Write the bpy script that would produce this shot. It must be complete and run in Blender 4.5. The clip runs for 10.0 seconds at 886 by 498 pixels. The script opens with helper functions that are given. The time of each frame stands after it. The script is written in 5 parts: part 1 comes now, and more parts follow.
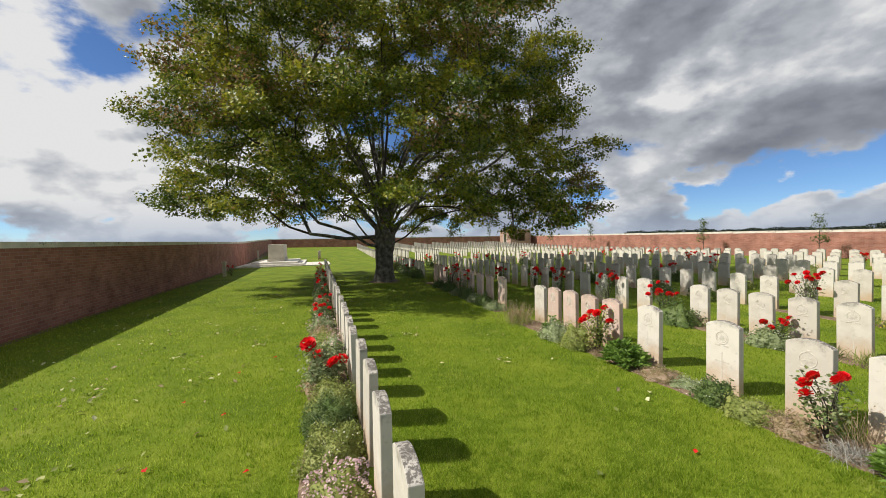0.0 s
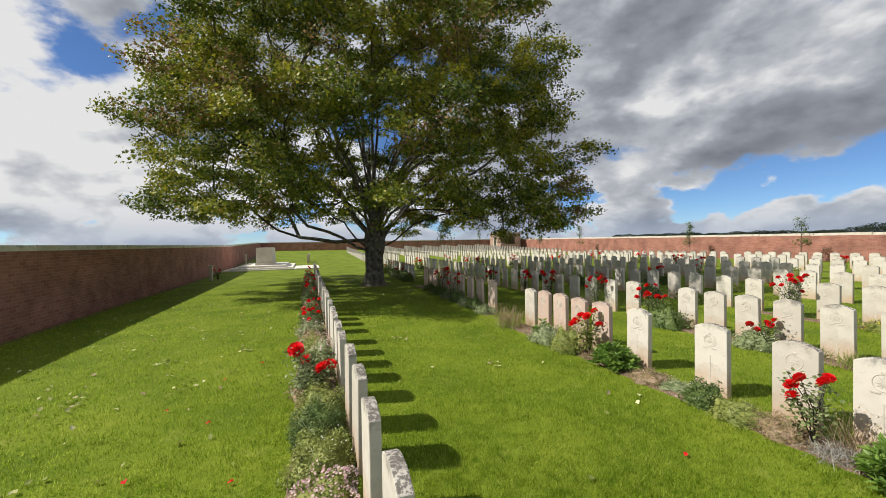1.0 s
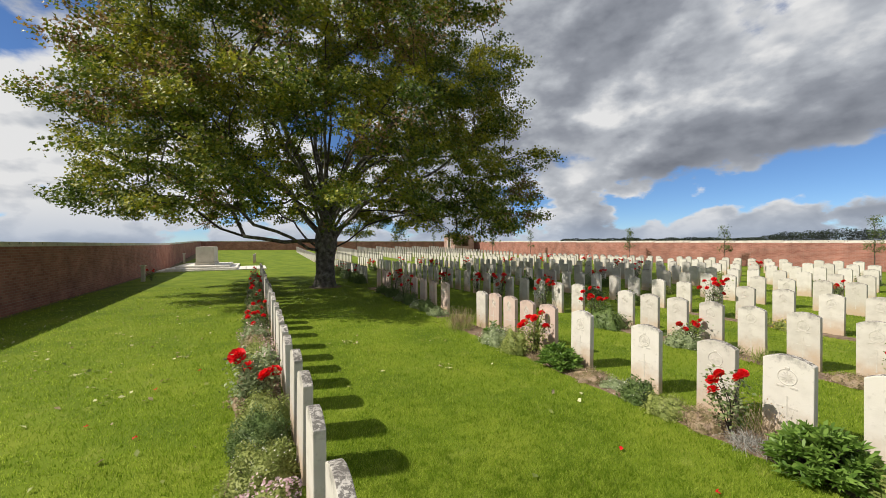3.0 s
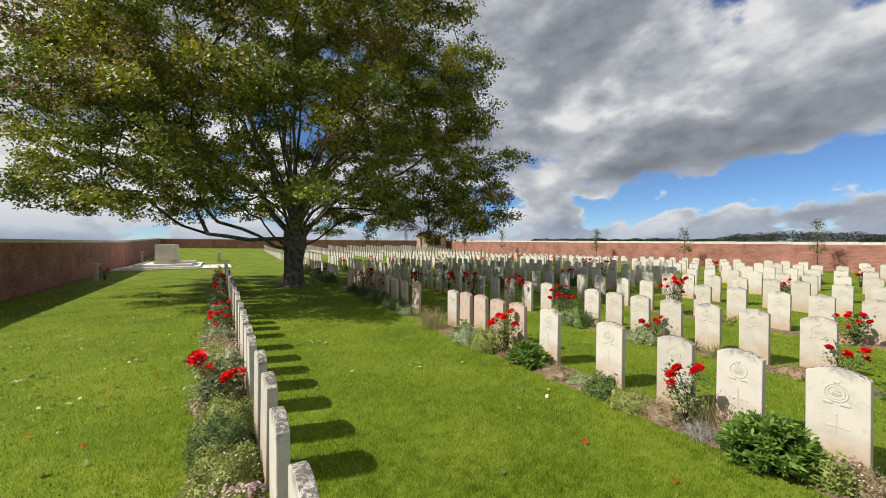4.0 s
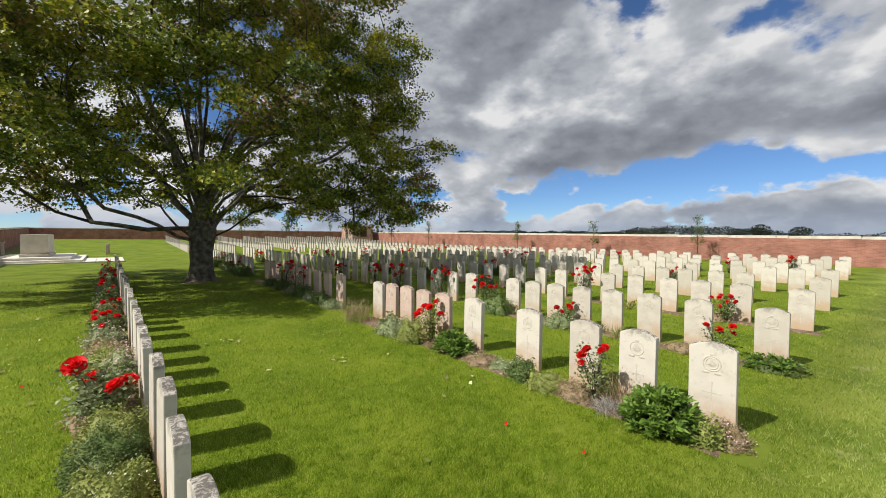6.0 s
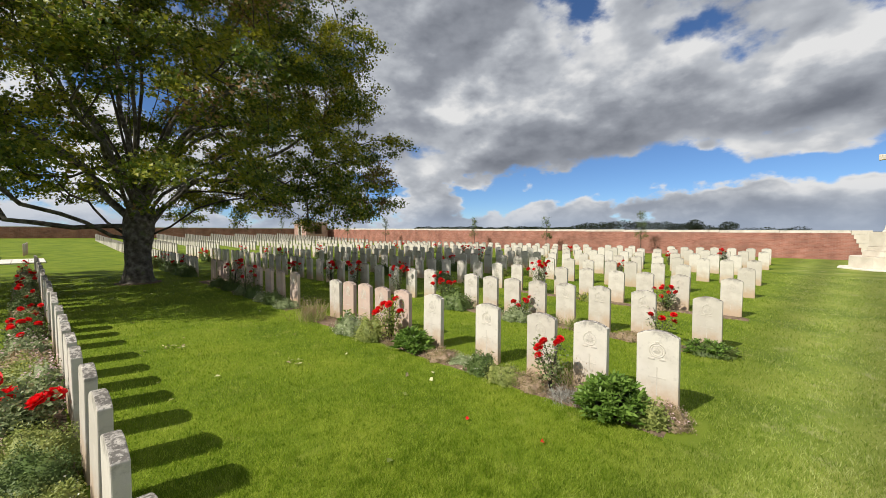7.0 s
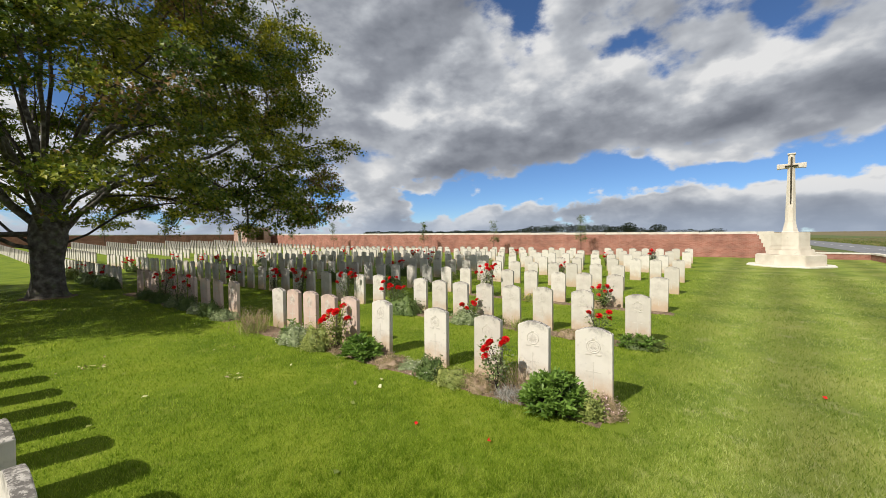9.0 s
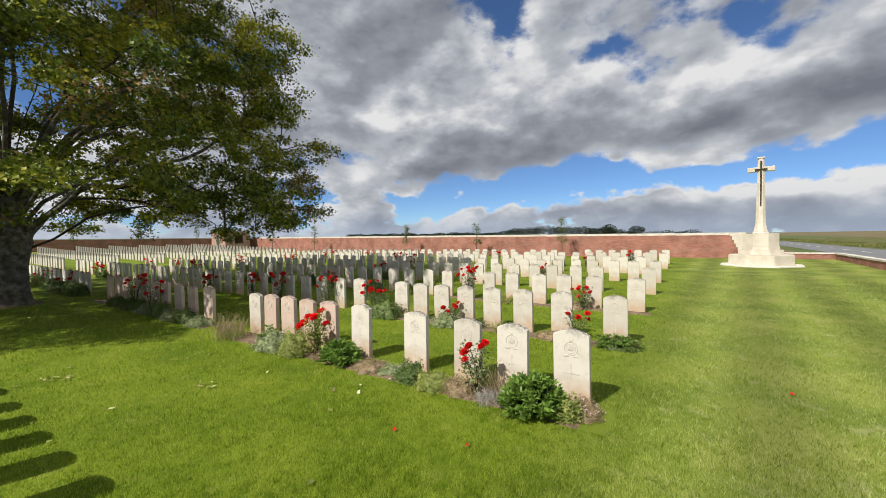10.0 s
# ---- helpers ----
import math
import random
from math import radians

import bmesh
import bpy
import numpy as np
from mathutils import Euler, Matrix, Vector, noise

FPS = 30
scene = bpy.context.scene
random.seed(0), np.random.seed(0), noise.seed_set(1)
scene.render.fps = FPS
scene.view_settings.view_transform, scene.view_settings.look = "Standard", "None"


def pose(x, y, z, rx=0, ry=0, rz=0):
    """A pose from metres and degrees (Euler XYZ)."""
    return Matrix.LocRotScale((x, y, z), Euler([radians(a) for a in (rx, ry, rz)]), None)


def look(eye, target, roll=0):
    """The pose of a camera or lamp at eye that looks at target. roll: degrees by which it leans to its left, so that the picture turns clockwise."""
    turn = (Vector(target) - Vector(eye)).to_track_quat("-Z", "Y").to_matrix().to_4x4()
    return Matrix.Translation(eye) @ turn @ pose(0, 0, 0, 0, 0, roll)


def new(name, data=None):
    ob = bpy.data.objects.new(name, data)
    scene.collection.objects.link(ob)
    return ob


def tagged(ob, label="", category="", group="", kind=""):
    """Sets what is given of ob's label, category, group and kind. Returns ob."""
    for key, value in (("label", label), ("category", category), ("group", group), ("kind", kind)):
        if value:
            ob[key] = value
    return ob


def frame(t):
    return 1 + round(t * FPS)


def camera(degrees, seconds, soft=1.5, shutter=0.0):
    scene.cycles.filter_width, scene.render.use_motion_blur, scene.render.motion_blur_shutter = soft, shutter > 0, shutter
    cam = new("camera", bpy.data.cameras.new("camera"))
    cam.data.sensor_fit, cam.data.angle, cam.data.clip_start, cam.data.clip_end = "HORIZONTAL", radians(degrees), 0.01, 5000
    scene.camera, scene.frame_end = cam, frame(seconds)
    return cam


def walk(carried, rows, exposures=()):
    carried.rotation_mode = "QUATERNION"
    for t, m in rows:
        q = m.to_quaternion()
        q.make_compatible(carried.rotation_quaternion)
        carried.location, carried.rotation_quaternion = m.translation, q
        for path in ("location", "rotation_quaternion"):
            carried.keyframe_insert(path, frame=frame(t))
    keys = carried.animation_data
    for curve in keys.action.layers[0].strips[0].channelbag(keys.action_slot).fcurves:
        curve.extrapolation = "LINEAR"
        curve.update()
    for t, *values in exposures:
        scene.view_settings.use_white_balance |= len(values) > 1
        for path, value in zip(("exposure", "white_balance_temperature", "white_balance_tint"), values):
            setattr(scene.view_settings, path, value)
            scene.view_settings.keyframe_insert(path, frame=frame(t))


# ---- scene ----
cam = camera(97.7, 10.0, soft=0.8)
PATH = [
    (0, (-0.412, -3.116, 1.809), (0.201, -1.213, 1.761), -1.1),
    (0.5, (-0.412, -3.105, 1.811), (0.22, -1.208, 1.775), -1.2),
    (1, (-0.403, -3.085, 1.81), (0.258, -1.198, 1.778), -1.1),
    (1.5, (-0.411, -3.085, 1.818), (0.297, -1.214, 1.789), -0.9),
    (2, (-0.402, -3.093, 1.825), (0.358, -1.243, 1.797), -0.7),
    (2.5, (-0.391, -3.096, 1.832), (0.428, -1.272, 1.804), -0.5),
    (4, (-0.354, -3.102, 1.823), (0.649, -1.372, 1.792), 0.1),
    (4.5, (-0.345, -3.087, 1.818), (0.729, -1.4, 1.777), 0.1),
    (5, (-0.324, -3.094, 1.813), (0.819, -1.454, 1.761), 0.3),
    (5.5, (-0.306, -3.085, 1.808), (0.916, -1.504, 1.746), 0.4),
    (7, (-0.307, -3.036, 1.812), (1.158, -1.678, 1.72), -0.0),
    (7.5, (-0.353, -3.032, 1.815), (1.171, -1.741, 1.719), -0.3),
    (8, (-0.348, -3.055, 1.815), (1.216, -1.812, 1.722), -0.6),
    (8.5, (-0.321, -3.076, 1.815), (1.276, -1.875, 1.734), -0.6),
    (9, (-0.306, -3.086, 1.822), (1.322, -1.926, 1.751), -0.6),
    (9.5, (-0.289, -3.117, 1.832), (1.364, -1.995, 1.769), -0.8),
    (10, (-0.259, -3.124, 1.834), (1.417, -2.034, 1.774), -0.9),
]
walk(cam, [(t, look(eye, target, roll)) for t, eye, target, roll in PATH], [(0, 0.14), (10, 0.14)])

# ---------------- world, sun ----------------
SUN = Vector((-0.74, 0.19, 0.77)).normalized()
world = bpy.data.worlds.new("world")
scene.world = world
world.use_nodes = True


def build_sky():
    nt = world.node_tree
    nt.nodes.clear()
    N, L = nt.nodes.new, nt.links.new

    def math_node(op, a, b=None, c=None):
        n = N("ShaderNodeMath")
        n.operation = op
        for i, v in enumerate((a, b, c)):
            if v is None:
                continue
            if isinstance(v, (int, float)):
                n.inputs[i].default_value = v
            else:
                L(v, n.inputs[i])
        return n.outputs[0]

    def ramp(v, a, b):
        n = N("ShaderNodeMapRange")
        n.interpolation_type = "SMOOTHSTEP"
        L(v, n.inputs[0])
        n.inputs[1].default_value, n.inputs[2].default_value = a, b
        return n.outputs[0]

    sky = N("ShaderNodeTexSky")
    sky.sky_type = "NISHITA"
    sky.sun_disc = False
    sky.sun_elevation = math.asin(SUN.z)
    sky.sun_rotation = math.atan2(SUN.x, SUN.y)
    sky.altitude = 2500
    sky.air_density, sky.dust_density, sky.ozone_density = 1.0, 0.0, 3.0
    co = N("ShaderNodeTexCoord")
    sep = N("ShaderNodeSeparateXYZ")
    L(co.outputs["Generated"], sep.inputs[0])
    x, y, z = sep.outputs

    def cloud_noise(scale, detail, rough, offset, distort=0.0):
        mp = N("ShaderNodeMapping")
        mp.inputs["Location"].default_value = offset
        mp.inputs["Scale"].default_value = (1.0, 1.0, 1.75)
        L(co.outputs["Generated"], mp.inputs[0])
        n = N("ShaderNodeTexNoise")
        n.inputs["Scale"].default_value = scale
        n.inputs["Detail"].default_value = detail
        n.inputs["Roughness"].default_value = rough
        n.inputs["Distortion"].default_value = distort
        L(mp.outputs[0], n.inputs[0])
        return n.outputs[0]

    ox, oy, oz = CLOUD_A
    big = cloud_noise(5.2, 9.0, 0.54, CLOUD_A)
    above = cloud_noise(5.2, 4.0, 0.5, (ox - 0.03, oy + 0.01, oz + 0.055))
    shade = cloud_noise(3.4, 6.0, 0.5, CLOUD_B)
    big = math_node("MULTIPLY_ADD", big, 1.5, -0.25)
    above = math_node("MULTIPLY_ADD", above, 1.5, -0.25)
    azim = math_node("MULTIPLY", math_node("ARCTAN2", x, y), 180 / math.pi)
    elev = math_node("MULTIPLY", math_node("ARCSINE", z), 180 / math.pi)

    def lobe(a, e, wa, we):
        """A soft patch of the sky: azimuth and elevation of its middle, its half widths."""
        da = math_node("DIVIDE", math_node("SUBTRACT", azim, a), wa)
        de = math_node("DIVIDE", math_node("SUBTRACT", elev, e), we)
        d = math_node("ADD", math_node("MULTIPLY", da, da), math_node("MULTIPLY", de, de))
        return math_node("POWER", 2.718, math_node("MULTIPLY", d, -1.0))

    # small heaps low over the horizon
    fine = math_node("MULTIPLY_ADD", cloud_noise(15.0, 6.0, 0.5, (1.3, 5.2, 2.2)), 1.5, -0.75)
    near = ramp(elev, 14.0, 4.0)
    cover = math_node("ADD", math_node("ADD", big, 0.15), math_node("MULTIPLY", math_node("MULTIPLY", fine, near), 0.85))
    for a, e, wa, we, k in CLEAR:
        cover = math_node("ADD", cover, math_node("MULTIPLY", lobe(a, e, wa, we), k))
    mask = ramp(cover, 0.44, 0.63)
    # thin edges and tops that face the sun are white, thick undersides grey
    dark = math_node("ADD", math_node("MULTIPLY", shade, 0.55), math_node("MULTIPLY", ramp(cover, 0.50, 0.78), 0.20))
    dark = math_node("ADD", dark, math_node("MULTIPLY", math_node("SUBTRACT", above, big), 0.80))
    dark = math_node("SUBTRACT", dark, math_node("MULTIPLY", fine, 0.22))
    for a, e, wa, we, k in HEAVY:
        dark = math_node("ADD", dark, math_node("MULTIPLY", lobe(a, e, wa, we), k))
    grey = N("ShaderNodeValToRGB")
    el = grey.color_ramp.elements
    el[0].position, el[0].color = 0.20, (1.0, 1.0, 1.0, 1)
    el[1].position, el[1].color = 0.84, (0.22, 0.24, 0.285, 1)
    for p, c in ((0.36, (0.62, 0.65, 0.70, 1)), (0.55, (0.385, 0.41, 0.465, 1))):
        q = el.new(p)
        q.color = c
    L(dark, grey.inputs[0])
    # thin haze towards the horizon
    haze = ramp(elev, 6.0, -1.0)
    hz = N("ShaderNodeMix")
    hz.data_type = "RGBA"
    L(math_node("MULTIPLY", haze, 0.7), hz.inputs[0])
    L(grey.outputs[0], hz.inputs[6])
    hz.inputs[7].default_value = (0.46, 0.56, 0.73, 1)
    b1, b2, b3 = N("ShaderNodeBackground"), N("ShaderNodeBackground"), N("ShaderNodeMixShader")
    # clear sky multiplied towards a deeper blue
    tint = N("ShaderNodeMix")
    tint.data_type, tint.blend_type = "RGBA", "MULTIPLY"
    tint.inputs[0].default_value = 1.0
    L(sky.outputs[0], tint.inputs[6])
    tint.inputs[7].default_value = (0.72, 0.90, 1.10, 1)
    L(tint.outputs[2], b1.inputs[0])
    b1.inputs[1].default_value = SKY
    L(hz.outputs[2], b2.inputs[0])
    b2.inputs[1].default_value = CLOUD
    L(mask, b3.inputs[0])
    L(b1.outputs[0], b3.inputs[1])
    L(b2.outputs[0], b3.inputs[2])
    out = N("ShaderNodeOutputWorld")
    L(b3.outputs[0], out.inputs[0])


SKY, CLOUD = 0.09, 0.70
CLOUD_A, CLOUD_B = (3.1, 1.7, 0.0), (7.3, 2.2, 4.0)
# azimuth clockwise from the rows' direction, elevation, half widths, weight
CLEAR = [(55, 4.6, 8, 1.5, -0.30), (66, 6.3, 9, 2.0, -0.34), (77, 8.2, 9, 2.6, -0.36), (88, 7.6, 7, 2.4, -0.28), (96, 6.6, 9, 1.1, -0.30), (106, 8.6, 8, 2.2, -0.30),
         (63, 29, 3, 4, -0.08), (75, 25, 4, 4, -0.08), (80, 27, 4, 4, -0.09), (-23, 21, 6, 3.5, -0.12), (-30, 26, 7, 4, -0.07), (8, 20, 14, 10, -0.16),
         (46, 20, 14, 9, 0.20), (60, 15, 13, 4.5, 0.24), (74, 16.5, 12, 4, 0.22), (94, 15.5, 13, 4.0, 0.28), (89, 9.2, 5, 1.3, 0.34), (81, 10.2, 1.4, 0.6, 0.30), (72, 7.2, 3, 0.45, 0.26),
         (96, 3.6, 13, 1.5, 0.36), (71, 2.9, 5, 0.7, 0.24), (108, 5.2, 8, 1.3, 0.30), (60, 0.6, 70, 1.3, 0.22), (-28, 10, 14, 7, 0.2)]
HEAVY = [(55, 11, 9, 3.2, 0.24), (64, 10.5, 7, 2.4, 0.16), (76, 13.6, 7, 2.0, 0.20), (93, 12.9, 9, 2.0, 0.26), (105, 14.5, 9, 3.5, 0.18), (52, 28, 10, 6, 0.12), (46, 23, 5, 5, 0.06), (98, 25, 16, 5, 0.17),
         (49, 16.2, 4, 2.2, -0.26), (59, 23.5, 6, 4, -0.18), (74, 20.3, 6, 3, -0.14), (93, 18.6, 5, 2.0, -0.22), (65, 17.6, 3, 1.8, -0.16), (87, 9.6, 4, 0.8, -0.18), (88, 8.0, 5, 0.7, 0.14),
         (98, 4.6, 12, 0.8, -0.30), (106, 6.0, 6, 0.8, -0.30), (96, 2.6, 14, 1.1, 0.10), (-29, 12, 14, 8, -0.34), (-26, 3.0, 16, 3, -0.16), (5, 6, 26, 6, -0.28)]
build_sky()

sun = bpy.data.lights.new("sun", "SUN")
sun.energy, sun.angle, sun.color = 4.9, radians(0.55), (1.0, 0.94, 0.84)
new("sun", sun).matrix_world = look(SUN * 60, (0, 0, 0))

# ---------------- materials ----------------


def material(name, colors, scale=6.0, detail=6.0, rough=0.8, bump=0.2, bump_scale=60.0, spots=None, coords="Object", metal=0.0, per=None, spec=0.3, vary=0.42):
    """A surface of two or three tones in coarse and fine noise. spots: a tone, its noise scale and its share. per: 'object' or 'island' varies the tone."""
    m = bpy.data.materials.new(name)
    m.use_nodes = True
    nt = m.node_tree
    N, L = nt.nodes.new, nt.links.new
    b = nt.nodes["Principled BSDF"]
    b.inputs["Roughness"].default_value, b.inputs["Metallic"].default_value = rough, metal
    b.inputs["Specular IOR Level"].default_value = spec
    co = N("ShaderNodeTexCoord").outputs[coords]
    n1 = N("ShaderNodeTexNoise")
    n1.inputs["Scale"].default_value, n1.inputs["Detail"].default_value = scale, detail
    L(co, n1.inputs[0])
    r = N("ShaderNodeValToRGB")
    e = r.color_ramp.elements
    e[0].position, e[1].position = 0.32, 0.68
    e[0].color, e[1].color = (*colors[0], 1), (*colors[-1], 1)
    if len(colors) == 3:
        e.new(0.5).color = (*colors[1], 1)
    src = n1.outputs[0]
    if per:
        rnd = N("ShaderNodeObjectInfo").outputs["Random"] if per == "object" else N("ShaderNodeNewGeometry").outputs["Random Per Island"]
        mx = N("ShaderNodeMath")
        mx.operation = "MULTIPLY_ADD"
        L(rnd, mx.inputs[0])
        mx.inputs[1].default_value = vary
        ad = N("ShaderNodeMath")
        ad.operation = "SUBTRACT"
        L(src, ad.inputs[0])
        ad.inputs[1].default_value = vary / 2
        L(ad.outputs[0], mx.inputs[2])
        src = mx.outputs[0]
    L(src, r.inputs[0])
    col = r.outputs[0]
    if spots:
        tone, sc, share = spots
        n2 = N("ShaderNodeTexNoise")
        n2.inputs["Scale"].default_value, n2.inputs["Detail"].default_value, n2.inputs["Roughness"].default_value = sc, 8, 0.65
        L(co, n2.inputs[0])
        mr = N("ShaderNodeMapRange")
        mr.inputs[1].default_value, mr.inputs[2].default_value = 0.68 - share, 0.74 - share * 0.6
        L(n2.outputs[0], mr.inputs[0])
        mix = N("ShaderNodeMix")
        mix.data_type = "RGBA"
        L(mr.outputs[0], mix.inputs[0])
        L(col, mix.inputs[6])
        mix.inputs[7].default_value = (*tone, 1)
        col = mix.outputs[2]
    L(col, b.inputs["Base Color"])
    if bump:
        n3 = N("ShaderNodeTexNoise")
        n3.inputs["Scale"].default_value, n3.inputs["Detail"].default_value = bump_scale, 5
        L(co, n3.inputs[0])
        bp = N("ShaderNodeBump")
        bp.inputs["Strength"].default_value, bp.inputs["Distance"].default_value = bump, 0.01
        L(n3.outputs[0], bp.inputs["Height"])
        L(bp.outputs[0], b.inputs["Normal"])
    return m


def leaf_material(name, colors, scale=1.2, trans=0.35, rough=0.5, spec=0.25, vary=0.42):
    """Foliage: tone by clump and by leaf, with light through the leaf."""
    m = material(name, colors, scale=scale, detail=3, rough=rough, bump=0, per="island", spec=spec, vary=vary)
    nt = m.node_tree
    b = nt.nodes["Principled BSDF"]
    t = nt.nodes.new("ShaderNodeBsdfTranslucent")
    mix = nt.nodes.new("ShaderNodeMixShader")
    mix.inputs[0].default_value = trans
    src = b.inputs["Base Color"].links[0].from_socket
    nt.links.new(src, t.inputs[0])
    nt.links.new(b.outputs[0], mix.inputs[1])
    nt.links.new(t.outputs[0], mix.inputs[2])
    nt.links.new(mix.outputs[0], nt.nodes["Material Output"].inputs[0])
    return m


def headstone_material(name, light, mid):
    """White limestone: grey lichen on the crown, earth splashed up the foot."""
    m = material(name, (mid, light), scale=5, detail=8, rough=0.85, bump=0.13, bump_scale=90, per="object", spec=0.2)
    nt = m.node_tree
    N, L = nt.nodes.new, nt.links.new
    b = nt.nodes["Principled BSDF"]
    col = b.inputs["Base Color"].links[0].from_socket
    tc = N("ShaderNodeTexCoord")
    sep = N("ShaderNodeSeparateXYZ")
    L(tc.outputs["Object"], sep.inputs[0])
    rnd = N("ShaderNodeObjectInfo").outputs["Random"]
    seedv = N("ShaderNodeVectorMath")
    seedv.operation = "ADD"
    L(tc.outputs["Object"], seedv.inputs[0])
    cb = N("ShaderNodeCombineXYZ")
    k = N("ShaderNodeMath")
    k.operation = "MULTIPLY"
    k.inputs[1].default_value = 37.0
    L(rnd, k.inputs[0])
    L(k.outputs[0], cb.inputs[1])
    L(cb.outputs[0], seedv.inputs[1])
    n = N("ShaderNodeTexNoise")
    n.inputs["Scale"].default_value, n.inputs["Detail"].default_value, n.inputs["Roughness"].default_value = 7, 8, 0.7
    L(seedv.outputs[0], n.inputs[0])

    def blend(col, tone, lo, hi, amount, src):
        a = N("ShaderNodeMath")
        a.operation = "MULTIPLY_ADD"
        L(n.outputs[0], a.inputs[0])
        a.inputs[1].default_value = amount
        L(src, a.inputs[2])
        r = N("ShaderNodeMapRange")
        r.interpolation_type = "SMOOTHSTEP"
        r.inputs[1].default_value, r.inputs[2].default_value = lo, hi
        L(a.outputs[0], r.inputs[0])
        x = N("ShaderNodeMix")
        x.data_type = "RGBA"
        f = N("ShaderNodeMath")
        f.operation = "MULTIPLY"
        f.inputs[1].default_value = 0.75
        L(r.outputs[0], f.inputs[0])
        L(f.outputs[0], x.inputs[0])
        L(col, x.inputs[6])
        x.inputs[7].default_value = (*tone, 1)
        return x.outputs[2]

    z = sep.outputs[2]
    low = N("ShaderNodeMath")
    low.operation = "MULTIPLY"
    low.inputs[1].default_value = -1.0
    L(z, low.inputs[0])
    col = blend(col, (0.48, 0.33, 0.20), -0.14, 0.20, 0.5, low.outputs[0])
    col = blend(col, (0.16, 0.145, 0.13), 0.98, 1.12, 0.5, z)
    # black lichen in specks on the arched top
    up = N("ShaderNodeSeparateXYZ")
    L(N("ShaderNodeNewGeometry").outputs["Normal"], up.inputs[0])
    n5 = N("ShaderNodeTexNoise")
    n5.inputs["Scale"].default_value, n5.inputs["Detail"].default_value, n5.inputs["Roughness"].default_value = 34, 6, 0.7
    L(seedv.outputs[0], n5.inputs[0])
    f5 = N("ShaderNodeMath")
    f5.operation = "MULTIPLY"
    r5, r6 = N("ShaderNodeMapRange"), N("ShaderNodeMapRange")
    r5.inputs[1].default_value, r5.inputs[2].default_value = 0.45, 0.53
    r6.inputs[1].default_value, r6.inputs[2].default_value, r6.inputs[4].default_value = 0.5, 0.85, 0.85
    L(n5.outputs[0], r5.inputs[0])
    L(up.outputs[2], r6.inputs[0])
    L(r5.outputs[0], f5.inputs[0])
    L(r6.outputs[0], f5.inputs[1])
    x5 = N("ShaderNodeMix")
    x5.data_type = "RGBA"
    L(f5.outputs[0], x5.inputs[0])
    L(col, x5.inputs[6])
    x5.inputs[7].default_value = (0.10, 0.09, 0.08, 1)
    col = x5.outputs[2]
    # fine dark lichen specks all over
    n4 = N("ShaderNodeTexNoise")
    n4.inputs["Scale"].default_value, n4.inputs["Detail"].default_value, n4.inputs["Roughness"].default_value = 16, 9, 0.75
    L(seedv.outputs[0], n4.inputs[0])
    r4 = N("ShaderNodeMapRange")
    r4.inputs[1].default_value, r4.inputs[2].default_value, r4.inputs[4].default_value = 0.56, 0.72, 0.55
    L(n4.outputs[0], r4.inputs[0])
    x4 = N("ShaderNodeMix")
    x4.data_type = "RGBA"
    L(r4.outputs[0], x4.inputs[0])
    L(col, x4.inputs[6])
    x4.inputs[7].default_value = (0.36, 0.33, 0.28, 1)
    L(x4.outputs[2], b.inputs["Base Color"])
    return m


def brick_material(name, a, b_, mortar):
    """Red brickwork in world size, courses 75 mm, on walls that run along x or y."""
    m = bpy.data.materials.new(name)
    m.use_nodes = True
    nt = m.node_tree
    N, L = nt.nodes.new, nt.links.new
    b = nt.nodes["Principled BSDF"]
    b.inputs["Roughness"].default_value = 0.88
    b.inputs["Specular IOR Level"].default_value = 0.2
    co = N("ShaderNodeTexCoord").outputs["Object"]
    sep = N("ShaderNodeSeparateXYZ")
    L(co, sep.inputs[0])
    ad = N("ShaderNodeMath")
    L(sep.outputs[0], ad.inputs[0])
    L(sep.outputs[1], ad.inputs[1])
    cb = N("ShaderNodeCombineXYZ")
    L(ad.outputs[0], cb.inputs[0])
    L(sep.outputs[2], cb.inputs[1])
    br = N("ShaderNodeTexBrick")
    br.inputs["Color1"].default_value, br.inputs["Color2"].default_value, br.inputs["Mortar"].default_value = (*a, 1), (*b_, 1), (*mortar, 1)
    br.inputs["Scale"].default_value = 1.0
    br.inputs["Brick Width"].default_value, br.inputs["Row Height"].default_value, br.inputs["Mortar Size"].default_value = 0.225, 0.075, 0.006
    L(cb.outputs[0], br.inputs[0])
    n = N("ShaderNodeTexNoise")
    n.inputs["Scale"].default_value, n.inputs["Detail"].default_value = 1.3, 8
    L(co, n.inputs[0])
    mr = N("ShaderNodeMapRange")
    mr.inputs[1].default_value, mr.inputs[2].default_value, mr.inputs[3].default_value, mr.inputs[4].default_value = 0.3, 0.7, 0.72, 1.2
    L(n.outputs[0], mr.inputs[0])
    mx = N("ShaderNodeVectorMath")
    mx.operation = "SCALE"
    L(br.outputs[0], mx.inputs[0])
    L(mr.outputs[0], mx.inputs[3])
    L(mx.outputs[0], b.inputs["Base Color"])
    bp = N("ShaderNodeBump")
    bp.inputs["Strength"].default_value, bp.inputs["Distance"].default_value = 0.6, 0.01
    bp.invert = True
    L(br.outputs["Fac"], bp.inputs["Height"])
    L(bp.outputs[0], b.inputs["Normal"])
    return m


